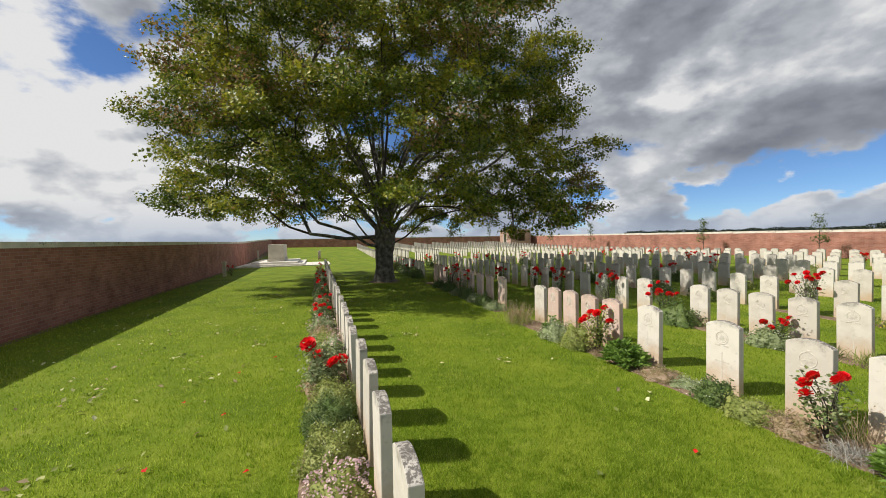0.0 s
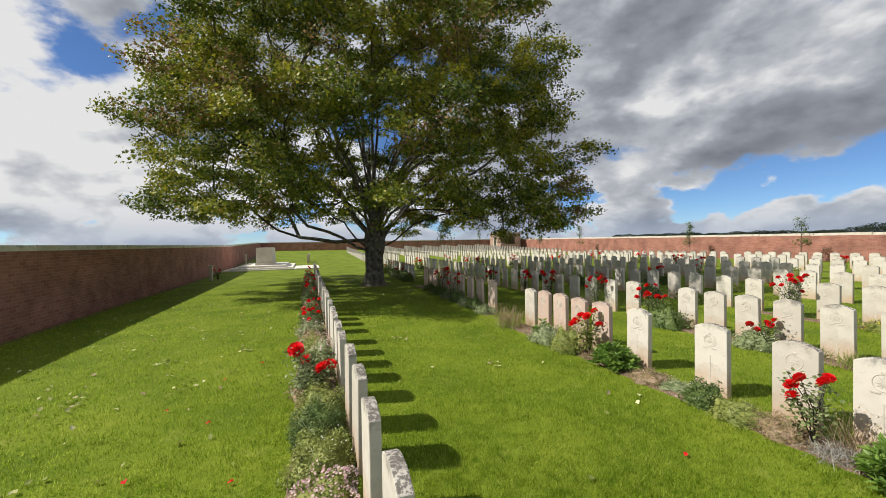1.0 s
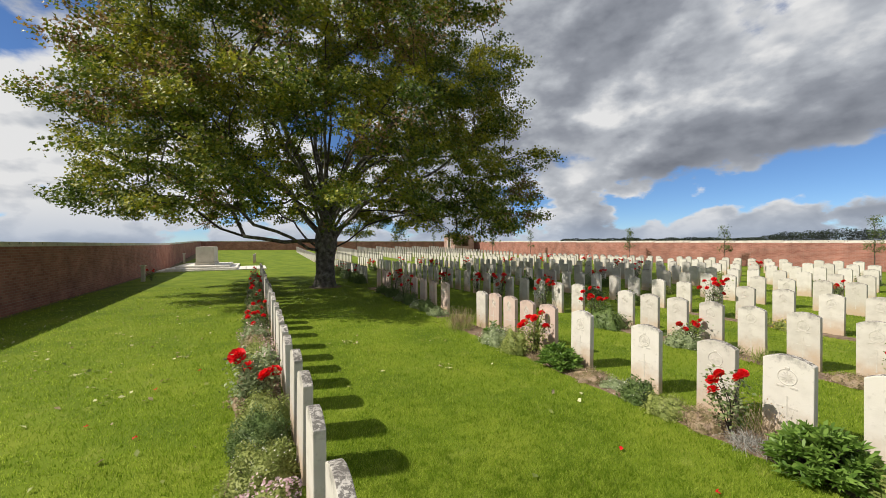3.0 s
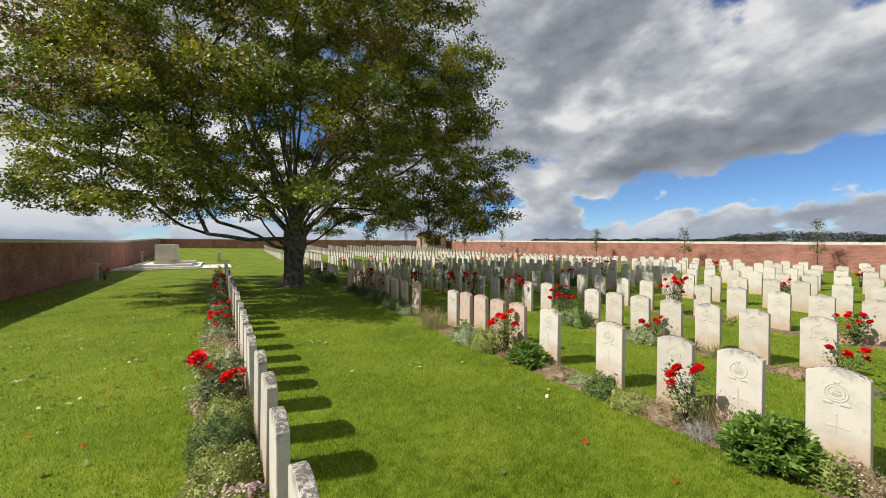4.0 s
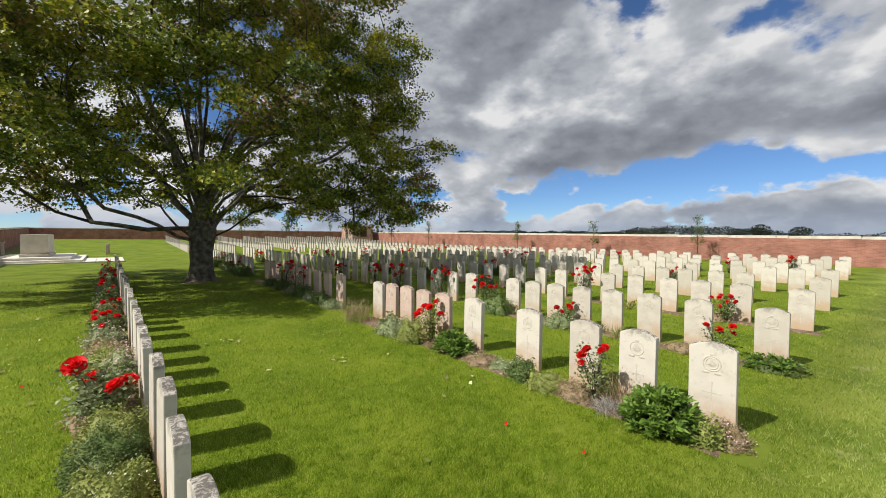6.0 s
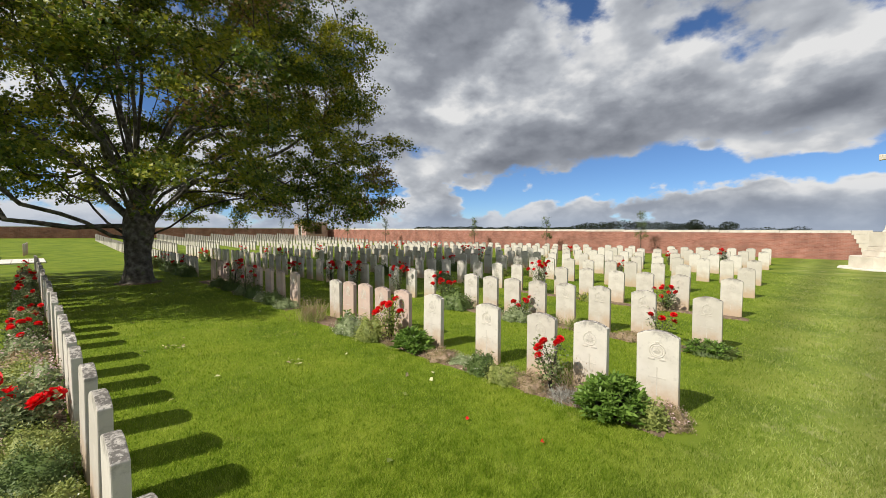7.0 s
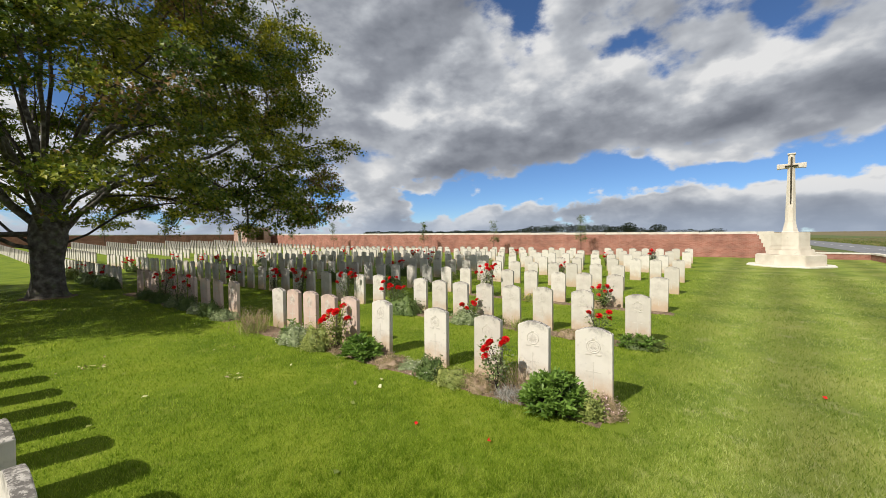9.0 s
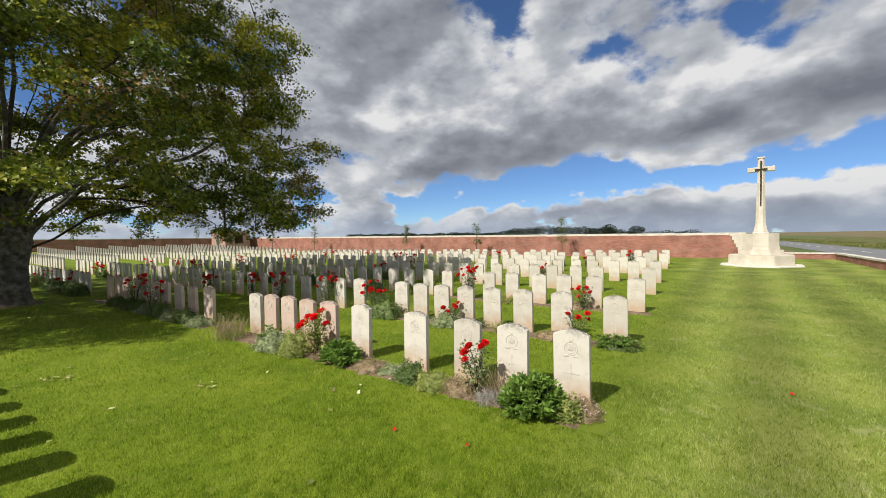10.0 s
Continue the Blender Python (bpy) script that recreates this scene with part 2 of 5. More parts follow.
STONE = headstone_material("portland_stone", (0.66, 0.62, 0.55), (0.54, 0.50, 0.435))
PINK_STONE = headstone_material("pink_sandstone", (0.63, 0.495, 0.42), (0.53, 0.40, 0.335))
CARVING = material("carved_stone", ((0.50, 0.46, 0.40), (0.60, 0.56, 0.49)), scale=30, bump=0.3)
PALE = material("pale_limestone", ((0.55, 0.49, 0.40), (0.68, 0.625, 0.53)), scale=2.5, detail=9, rough=0.85, bump=0.2, bump_scale=40, spots=((0.45, 0.41, 0.34), 5, 0.06))
PAVE = material("paving_stone", ((0.62, 0.58, 0.50), (0.78, 0.74, 0.66)), scale=3, bump=0.2, spots=((0.4, 0.38, 0.3), 4, 0.08))
COPING = material("coping_stone", ((0.52, 0.48, 0.40), (0.72, 0.68, 0.60)), scale=3, detail=9, bump=0.3, spots=((0.22, 0.2, 0.16), 6, 0.1))
BRICK = brick_material("red_brick", (0.30, 0.125, 0.092), (0.40, 0.185, 0.14), (0.37, 0.245, 0.20))
PALE_BRICK = brick_material("pale_brick", (0.42, 0.25, 0.19), (0.52, 0.33, 0.26), (0.50, 0.42, 0.36))
ROOFING = material("roof_slab", ((0.5, 0.46, 0.4), (0.62, 0.57, 0.5)), scale=3)
DARKHOLE = material("dark_interior", ((0.03, 0.025, 0.02), (0.05, 0.04, 0.035)), scale=4)
BRONZE = material("bronze", ((0.05, 0.042, 0.03), (0.09, 0.075, 0.05)), scale=12, rough=0.5, metal=0.6, bump=0.1)
BARK = material("bark", ((0.06, 0.052, 0.043), (0.125, 0.112, 0.094), (0.24, 0.22, 0.19)), scale=7, detail=10, rough=0.9, bump=1.0, bump_scale=22, spots=((0.13, 0.15, 0.07), 4, 0.12))
TWIG = material("twig_bark", ((0.05, 0.042, 0.033), (0.10, 0.085, 0.07)), scale=9, rough=0.9, bump=0.3)
SOIL = material("earth", ((0.11, 0.075, 0.05), (0.24, 0.17, 0.115)), scale=14, detail=10, rough=0.95, bump=0.9, bump_scale=45, spots=((0.33, 0.25, 0.17), 20, 0.12))
TREE_LEAF = leaf_material("maple_leaf", ((0.055, 0.094, 0.012), (0.150, 0.196, 0.020), (0.385, 0.365, 0.034)), scale=0.5, trans=0.34, rough=0.45, spec=0.3, vary=0.30)
TREE_LEAF_DRY = leaf_material("turning_leaf", ((0.22, 0.13, 0.045), (0.40, 0.27, 0.12)), scale=0.6, trans=0.35)
YOUNG_LEAF = leaf_material("young_leaf", ((0.075, 0.128, 0.030), (0.150, 0.195, 0.045)), trans=0.4)
SHRUB_LEAF = leaf_material("glossy_leaf", ((0.10, 0.19, 0.028), (0.22, 0.34, 0.065)), scale=5, trans=0.35, rough=0.4)
ROSE_LEAF = leaf_material("rose_leaf", ((0.10, 0.155, 0.050), (0.27, 0.32, 0.130)), scale=8, trans=0.3)
SAGE_LEAF = leaf_material("sage_leaf", ((0.17, 0.22, 0.095), (0.34, 0.39, 0.20)), scale=8, trans=0.25)
LIME_LEAF = leaf_material("lime_leaf", ((0.20, 0.25, 0.06), (0.37, 0.40, 0.12)), scale=8, trans=0.3)
DARK_LEAF = leaf_material("dark_leaf", ((0.085, 0.14, 0.035), (0.18, 0.24, 0.075)), scale=6, trans=0.25)
RUSSET_LEAF = leaf_material("russet_leaf", ((0.20, 0.175, 0.075), (0.33, 0.25, 0.14), (0.46, 0.34, 0.24)), scale=12, trans=0.2)
DRY_STEM = leaf_material("dry_stem", ((0.30, 0.22, 0.13), (0.48, 0.38, 0.25)), scale=8, trans=0.2)
GREY_LEAF = leaf_material("silver_leaf", ((0.26, 0.25, 0.22), (0.40, 0.39, 0.36)), scale=8, trans=0.15)
RED_PETAL = leaf_material("red_petal", ((0.74, 0.008, 0.016), (0.92, 0.035, 0.035)), scale=10, trans=0.35)
PINK_PETAL = leaf_material("pink_petal", ((0.58, 0.36, 0.40), (0.78, 0.60, 0.60)), scale=10, trans=0.3)
WHITE_PETAL = leaf_material("white_petal", ((0.6, 0.6, 0.5), (0.75, 0.74, 0.66)), scale=10, trans=0.3)
YELLOW_PETAL = leaf_material("yellow_petal", ((0.55, 0.42, 0.03), (0.7, 0.58, 0.06)), scale=10, trans=0.3)
FALLEN_PALE = leaf_material("pale_fallen_leaf", ((0.48, 0.48, 0.20), (0.72, 0.70, 0.42)), scale=10, trans=0.2)
ASPHALT = material("asphalt", ((0.15, 0.152, 0.158), (0.21, 0.212, 0.218)), scale=0.8, rough=0.75, bump=0.3)
ROAD_PAINT = material("road_paint", ((0.6, 0.6, 0.58), (0.75, 0.75, 0.72)), scale=5)
WOODS = leaf_material("wood_leaf", ((0.012, 0.022, 0.012), (0.03, 0.045, 0.02)), scale=0.05, trans=0.1)


def lawn_material():
    """Mown turf: tone in patches and mowing stripes; outside the walls stubble and ploughed land."""
    m = material("turf", ((0.090, 0.140, 0.009), (0.132, 0.186, 0.012), (0.182, 0.226, 0.020)), scale=0.9, detail=10, rough=0.9, bump=0.8, bump_scale=55, spots=((0.20, 0.235, 0.035), 2.6, 0.11), spec=0.15)
    return m


GRASS = lawn_material()


def mown(m):
    """Mowing stripes and a paler, greyer tone on the open lawn before the rows."""
    nt = m.node_tree
    N, L = nt.nodes.new, nt.links.new
    users = [l.to_socket for l in nt.links if l.from_node.type == "VALTORGB" or (l.from_node.type == "MIX" and l.to_socket.name in ("Base Color", "Color"))]
    users = [u for u in users if u.name in ("Base Color", "Color") and u.node.type in ("BSDF_PRINCIPLED", "BSDF_TRANSLUCENT")]
    src = users[0].links[0].from_socket
    sep = N("ShaderNodeSeparateXYZ")
    L(N("ShaderNodeTexCoord").outputs["Object"], sep.inputs[0])

    def mth(op, a, b):
        n = N("ShaderNodeMath")
        n.operation = op
        for i, v in enumerate((a, b)):
            if isinstance(v, (int, float)):
                n.inputs[i].default_value = v
            else:
                L(v, n.inputs[i])
        return n.outputs[0]

    along = mth("ADD", sep.outputs[1], mth("MULTIPLY", sep.outputs[0], 0.08))
    wave = mth("MULTIPLY", mth("SINE", mth("MULTIPLY", along, 4.1), 0.0), 0.20)
    r = N("ShaderNodeMapRange")
    r.interpolation_type = "SMOOTHSTEP"
    r.inputs[1].default_value, r.inputs[2].default_value = -1.6, -3.6
    L(sep.outputs[1], r.inputs[0])
    gain = mth("ADD", 1.0, mth("MULTIPLY", r.outputs[0], mth("ADD", wave, 0.10)))
    v = N("ShaderNodeVectorMath")
    v.operation = "SCALE"
    L(src, v.inputs[0])
    L(gain, v.inputs[3])
    # raises red and blue over the same stretch of lawn
    dry = N("ShaderNodeMix")
    dry.data_type = "RGBA"
    dry.blend_type = "MULTIPLY"
    L(r.outputs[0], dry.inputs[0])
    L(v.outputs[0], dry.inputs[6])
    dry.inputs[7].default_value = (1.13, 1.0, 2.6, 1)
    for u in users:
        L(dry.outputs[2], u)


mown(GRASS)
BLADE = leaf_material("grass_blade", ((0.14, 0.235, 0.012), (0.28, 0.385, 0.026), (0.46, 0.55, 0.085)), scale=7.0, trans=0.6, rough=0.6, vary=0.5)
mown(BLADE)
FIELD = material("field", ((0.10, 0.075, 0.04), (0.19, 0.145, 0.075), (0.10, 0.115, 0.04)), scale=0.012, detail=8, rough=0.95, bump=0.4, bump_scale=3)
VERGE_BLADE = leaf_material("verge_blade", ((0.07, 0.115, 0.02), (0.15, 0.18, 0.045), (0.30, 0.26, 0.10)), scale=0.25, trans=0.3)
STRAW = leaf_material("straw_blade", ((0.15, 0.15, 0.06), (0.31, 0.26, 0.13)), scale=0.3, trans=0.3)
VERGE = material("verge", ((0.06, 0.10, 0.02), (0.13, 0.14, 0.045)), scale=0.6, rough=0.95, bump=0.6, bump_scale=20)

# ---------------- shapes ----------------


def soft(v, w):
    return w * math.log1p(math.exp(max(-30, min(30, v / w))))


def lift(x, y):
    """Height of the ground: level near the tree, rising gently to the far end and to the wall beyond the rows."""
    a = 0.026 * soft(y - 30, 4) * (1 if y < 300 else 300 / y)
    b = 0.0095 * soft(x - 11, 3) * (1 if x < 32 else 32 / x)
    s = 1 / (1 + math.exp(max(-30, min(30, (y - 22) / 6))))
    return min(a, 2.0) + b * s


def mesh_object(name, verts, faces, mat, parent=None, smooth=False):
    me = bpy.data.meshes.new(name)
    me.from_pydata([tuple(v) for v in verts], [], faces)
    me.materials.append(mat)
    if smooth:
        me.polygons.foreach_set("use_smooth", [True] * len(me.polygons))
    ob = new(name, me)
    if parent:
        ob.parent = parent
    return ob


def part(name, bm, mat, parent, label="", smooth=False):
    me = bpy.data.meshes.new(name)
    bm.to_mesh(me)
    bm.free()
    me.materials.append(mat)
    if smooth:
        me.polygons.foreach_set("use_smooth", [True] * len(me.polygons))
    ob = new(name, me)
    ob.parent = parent
    return tagged(ob, label) if label else ob


def box(bm, x0, x1, y0, y1, z0, z1, bevel=0.0):
    """A block between two corners, its edges softened."""
    made = bmesh.ops.create_cube(bm, size=1.0)["verts"]
    for v in made:
        v.co = Vector((x0 + (v.co.x + 0.5) * (x1 - x0), y0 + (v.co.y + 0.5) * (y1 - y0), z0 + (v.co.z + 0.5) * (z1 - z0)))
    if bevel:
        es = list({e for v in made for e in v.link_edges})
        bmesh.ops.bevel(bm, geom=es, offset=bevel, segments=2, profile=0.5, affect="EDGES")


def prism(bm, ring, z0, z1, k=1.0):
    """An upright prism over a ring of (x, y), its top shrunk by k about its middle."""
    cx, cy = sum(p[0] for p in ring) / len(ring), sum(p[1] for p in ring) / len(ring)
    lo = [bm.verts.new((x, y, z0)) for x, y in ring]
    hi = [bm.verts.new((cx + (x - cx) * k, cy + (y - cy) * k, z1)) for x, y in ring]
    n = len(ring)
    for i in range(n):
        bm.faces.new((lo[i], lo[(i + 1) % n], hi[(i + 1) % n], hi[i]))
    bm.faces.new(hi)
    bm.faces.new(lo[::-1])


def tube(points, radii, sides=7):
    """Vertices and faces of a round tapering limb along points."""
    vs, fs = [], []
    up = Vector((0.13, 0.21, 0.97))
    for i, p in enumerate(points):
        d = (points[min(i + 1, len(points) - 1)] - points[max(i - 1, 0)]).normalized()
        a = d.cross(up)
        if a.length < 0.1:
            a = d.cross(Vector((1, 0, 0)))
        a.normalize()
        b = d.cross(a)
        for k in range(sides):
            t = 2 * math.pi * k / sides
            vs.append(p + (a * math.cos(t) + b * math.sin(t)) * radii[i])
    for i in range(len(points) - 1):
        for k in range(sides):
            q = (k + 1) % sides
            fs.append((i * sides + k, i * sides + q, (i + 1) * sides + q, (i + 1) * sides + k))
    fs.append(tuple(range(sides))[::-1])
    fs.append(tuple((len(points) - 1) * sides + k for k in range(sides)))
    return vs, fs


def leaf_cloud(name, centres, sizes, mat, parent=None, seed=1, up=0.4, narrow=0.6, mats=None, mat_index=None):
    """Many folded leaves, each of four corners, at the given centres, in one mesh."""
    rng = np.random.default_rng(seed)
    c = np.asarray(centres, float)
    n = len(c)
    s = np.asarray(sizes, float).reshape(-1, 1) * np.ones((n, 1))
    nor = rng.normal(size=(n, 3))
    nor[:, 2] = np.abs(nor[:, 2]) + up
    nor /= np.linalg.norm(nor, axis=1, keepdims=True)
    d = np.cross(nor, rng.normal(size=(n, 3)))
    d /= np.linalg.norm(d, axis=1, keepdims=True) + 1e-9
    w = np.cross(nor, d)
    v = np.empty((n, 4, 3))
    v[:, 0] = c - d * s * 0.5
    v[:, 1] = c + w * s * 0.5 * narrow + nor * s * 0.10
    v[:, 2] = c + d * s * 0.5
    v[:, 3] = c - w * s * 0.5 * narrow + nor * s * 0.10
    me = bpy.data.meshes.new(name)
    me.vertices.add(4 * n)
    me.vertices.foreach_set("co", v.ravel())
    idx = np.arange(4 * n).reshape(n, 4)
    tri = np.concatenate([idx[:, [0, 1, 2]], idx[:, [0, 2, 3]]], axis=1).reshape(-1)
    me.loops.add(6 * n)
    me.loops.foreach_set("vertex_index", tri)
    me.polygons.add(2 * n)
    me.polygons.foreach_set("loop_start", np.arange(0, 6 * n, 3))
    me.polygons.foreach_set("loop_total", np.full(2 * n, 3))
    for q in (mats or [mat]):
        me.materials.append(q)
    if mat_index is not None:
        me.polygons.foreach_set("material_index", np.repeat(np.asarray(mat_index, np.int32), 2))
    me.update()
    me.validate()
    ob = new(name, me)
    if parent:
        ob.parent = parent
    return ob


def joined(name, pieces, mat, parent=None, smooth=True):
    """Several (verts, faces) in one mesh."""
    vs, fs = [], []
    for v, f in pieces:
        k = len(vs)
        vs += v
        fs += [tuple(i + k for i in q) for q in f]
    return mesh_object(name, vs, fs, mat, parent, smooth)


# ---------------- ground ----------------
WALL_X, FAR_Y, EAST_X, ROAD_Y = -6.2, 66.0, 31.0, -10.0


def axis(stops):
    out = []
    for a, b, step in stops:
        n = max(1, round((b - a) / step))
        out += [a + (b - a) * i / n for i in range(n)]
    return out + [stops[-1][1]]


def build_ground():
    xs = axis([(-3000, -200, 400), (-200, -20, 20), (-20, 60, 2), (60, 200, 14), (200, 3000, 400)])
    ys = axis([(-3000, -200, 400), (-200, -20, 20), (-20, 80, 2), (80, 300, 20), (300, 3000, 300)])
    vs = [(x, y, lift(x, y)) for y in ys for x in xs]
    w = len(xs)
    fs, kinds = [], []
    for j in range(len(ys) - 1):
        for i in range(w - 1):
            fs.append((j * w + i, j * w + i + 1, (j + 1) * w + i + 1, (j + 1) * w + i))
            cx, cy = (xs[i] + xs[i + 1]) / 2, (ys[j] + ys[j + 1]) / 2
            inside = WALL_X - 0.4 < cx < EAST_X + 0.6 and ROAD_Y < cy < FAR_Y + 2
            kinds.append(0 if inside else 2 if -40 < cy < ROAD_Y + 1 else 1)
    g = mesh_object("ground", vs, fs, GRASS, smooth=True)
    g.data.materials.append(FIELD)
    g.data.materials.append(VERGE)
    g.data.polygons.foreach_set("material_index", kinds)
    tagged(g, "mown green lawn inside brown fields reaching the horizon", "ground", kind="structure")


build_ground()


def build_road():
    xs = axis([(-200, -40, 20), (-40, 80, 4), (80, 400, 40)])
    for name, mat, y0, y1, h, label in (("road", ASPHALT, -16.2, -11.6, 0.02, "grey asphalt country road beyond the low wall"),):
        vs = [(x, y, lift(x, -9) + h) for x in xs for y in (y0, y1)]
        fs = [(2 * i, 2 * i + 2, 2 * i + 3, 2 * i + 1) for i in range(len(xs) - 1)]
        road = mesh_object(name, vs, fs, mat)
        tagged(road, label, "road", kind="structure")
    bm = bmesh.new()
    for k in range(-6, 26):
        x = k * 4.5
        box(bm, x, x + 1.8, -14.0, -13.88, lift(x, -9) + 0.024, lift(x, -9) + 0.028)
    part("road_marking", bm, ROAD_PAINT, road, "white dashed centre line")


build_road()

# ---------------- walls ----------------


def brick_wall(name, a, b, thick, heights, label, cope=0.10, over=0.04, step=4.0):
    """A brick wall from a to b with coping stones; heights: of the wall's top at both ends, above datum."""
    a, b = Vector(a), Vector(b)
    run = (b - a).length
    d = (b - a) / run
    side = Vector((-d.y, d.x))
    n = max(1, round(run / step))
    wall = None
    bm = bmesh.new()
    caps = []
    for i in range(n):
        s0, s1 = run * i / n, run * (i + 1) / n
        top = heights[0] + (heights[1] - heights[0]) * (i + 0.5) / n
        p = [a + d * s0, a + d * s1, a + d * s1 + side * thick, a + d * s0 + side * thick]
        low = min(lift(q.x, q.y) for q in p) - 0.2
        prism(bm, [(q.x, q.y) for q in p], low, top - cope)
        q = [a + d * (s0 + 0.004) - side * over, a + d * (s1 - 0.004) - side * over, a + d * (s1 - 0.004) + side * (thick + over), a + d * (s0 + 0.004) + side * (thick + over)]
        caps.append(([(v.x, v.y) for v in q], top))
    me = bpy.data.meshes.new(name)
    bm.to_mesh(me)
    bm.free()
    me.materials.append(BRICK)
    wall = tagged(new(name, me), label, "wall", kind="structure")
    for ring, top in caps:
        bm = bmesh.new()
        prism(bm, ring, top - cope + 0.002, top, 0.985)
        part("coping_stone", bm, COPING, wall)
    return wall


brick_wall("wall_west", (WALL_X, -10.4), (WALL_X, 33.0), 0.34, (1.92, 1.95), "long red brick boundary wall with pale coping, in shade", cope=0.13, over=0.015, step=2.1)
brick_wall("wall_west_far", (WALL_X, 33.0), (WALL_X - 1.6, 68.0), 0.34, (1.95, 2.45), "far stretch of red brick boundary wall with pale coping", step=3.5)
brick_wall("wall_north", (WALL_X - 1.6, 68.0), (EAST_X, 58.5), 0.34, (2.42, 2.30), "brown brick end wall behind the last rows, in shade", step=4)
brick_wall("wall_east", (EAST_X + 0.34, 58.5), (EAST_X + 0.34, -5.05), -0.34, (2.3, 1.85), "sunlit red brick wall with pale coping behind the graves", cope=0.16, step=3)


def build_plinth():
    """A course at the foot of the shaded wall that stands a little proud."""
    bm = bmesh.new()
    for k in range(20):
        y0 = -10.2 + 2.1 * k
        box(bm, WALL_X + 0.002, WALL_X + 0.035, y0, y0 + 2.098, -0.15, 0.30 + 0.01 * (k % 2), 0.006)
    part("plinth", bm, BRICK, bpy.data.objects["wall_west"], "projecting brick plinth")


def build_end_pier():
    """The wall's end: pale dressed blocks toothed into the brickwork."""
    w = bpy.data.objects["wall_east"]
    for i in range(7):
        z1 = 1.85 - 0.24 * i
        y1 = -5.054 - 0.10 * i
        bm = bmesh.new()
        box(bm, EAST_X - 0.02, EAST_X + 0.36, -5.85, y1, z1 - 0.236, z1, 0.008)
        part("end_block", bm, PALE, w)
        if i:
            bm = bmesh.new()
            box(bm, EAST_X, EAST_X + 0.34, y1 + 0.003, -5.053, z1 - 0.238, z1 + 0.001)
            part("brick_infill", bm, BRICK, w)


build_end_pier()
build_plinth()
brick_wall("wall_south_low", (EAST_X + 0.34, ROAD_Y), (WALL_X, ROAD_Y), 0.28, (0.58, 0.42), "low red brick wall with white coping along the road", cope=0.08, over=0.03, step=2.5)
brick_wall("wall_corner_low", (EAST_X, -5.86), (EAST_X, ROAD_Y), 0.28, (0.60, 0.58), "low brick corner wall with white coping", cope=0.08, over=0.03, step=1.0)

# ---------------- headstones ----------------
rng = random.Random(7)


def headstone_mesh(name, mat, low=-0.12, width=0.38, thick=0.076, shoulder=0.757, crown=0.812, bevel=0.007):
    """An upright slab with a shallow arched head, faces towards -x."""
    bm = bmesh.new()
    h = width / 2
    ring = [(-h, low), (h, low), (h, shoulder)]
    for i in range(1, 9):
        a = i / 9
        y = h - width * a
        ring.append((y, shoulder + (crown - shoulder) * (1 - (y / h) ** 2)))
    ring.append((-h, shoulder))
    f = [bm.verts.new((-thick / 2, y, z)) for y, z in ring]
    r = [bm.verts.new((thick / 2, y, z)) for y, z in ring]
    n = len(ring)
    bm.faces.new(f)
    bm.faces.new(r[::-1])
    for i in range(n):
        bm.faces.new((f[(i + 1) % n], f[i], r[i], r[(i + 1) % n]))
    bmesh.ops.recalc_face_normals(bm, faces=bm.faces[:])
    if bevel:
        es = [e for e in bm.edges if e.calc_face_angle(0) > 0.6 and e.verts[0].co.z + e.verts[1].co.z > 0]
        bmesh.ops.bevel(bm, geom=es, offset=bevel, segments=2, profile=0.5, affect="EDGES")
    me = bpy.data.meshes.new(name)
    bm.to_mesh(me)
    bm.free()
    me.materials.append(mat)
    return me


def badge_mesh(variant):
    """A round regimental badge cut in low relief: a ring, a scroll below it, a device within."""
    bm = bmesh.new()
    x, zc, n = -0.0385, 0.615, 28
    for r0, r1 in (((0.066, 0.073), (0.049, 0.052)) if variant % 2 else ((0.068, 0.073),)):
        for i in range(n):
            a, b = 2 * math.pi * i / n, 2 * math.pi * (i + 1) / n
            q = [bm.verts.new((x - 0.003, r * math.sin(t), zc + r * math.cos(t))) for r, t in ((r0, a), (r1, a), (r1, b), (r0, b))]
            bm.faces.new(q)
            o = [bm.verts.new((x + 0.002, v.co.y * (1.05 if k in (1, 2) else 0.95), zc + (v.co.z - zc) * (1.05 if k in (1, 2) else 0.95))) for k, v in enumerate(q)]
            bm.faces.new((q[1], o[1], o[2], q[2]))
            bm.faces.new((q[0], q[3], o[3], o[0]))
    # a leaf or star of several points within the ring
    points = 7 + 2 * variant
    hub = bm.verts.new((x - 0.005, 0, zc))
    rim = []
    for k in range(2 * points):
        t = math.pi * k / points
        q = (0.041 if k % 2 == 0 else 0.024) * (1 + 0.12 * math.cos(3 * t)) * (1.0 if variant % 2 else 1.4)
        rim.append(bm.verts.new((x - 0.001, q * math.sin(t), zc + q * math.cos(t))))
    for k in range(2 * points):
        bm.faces.new((hub, rim[k], rim[(k + 1) % (2 * points)]))
    for s in (-1, 1):
        box(bm, x - 0.004, x + 0.003, s * 0.05 - 0.03, s * 0.05 + 0.03, zc - 0.095, zc - 0.078, 0.002)
    box(bm, x - 0.004, x + 0.003, -0.018, 0.018, zc + 0.074, zc + 0.094, 0.004)
    me = bpy.data.meshes.new("badge")
    bm.to_mesh(me)
    bm.free()
    me.materials.append(CARVING)
    return me


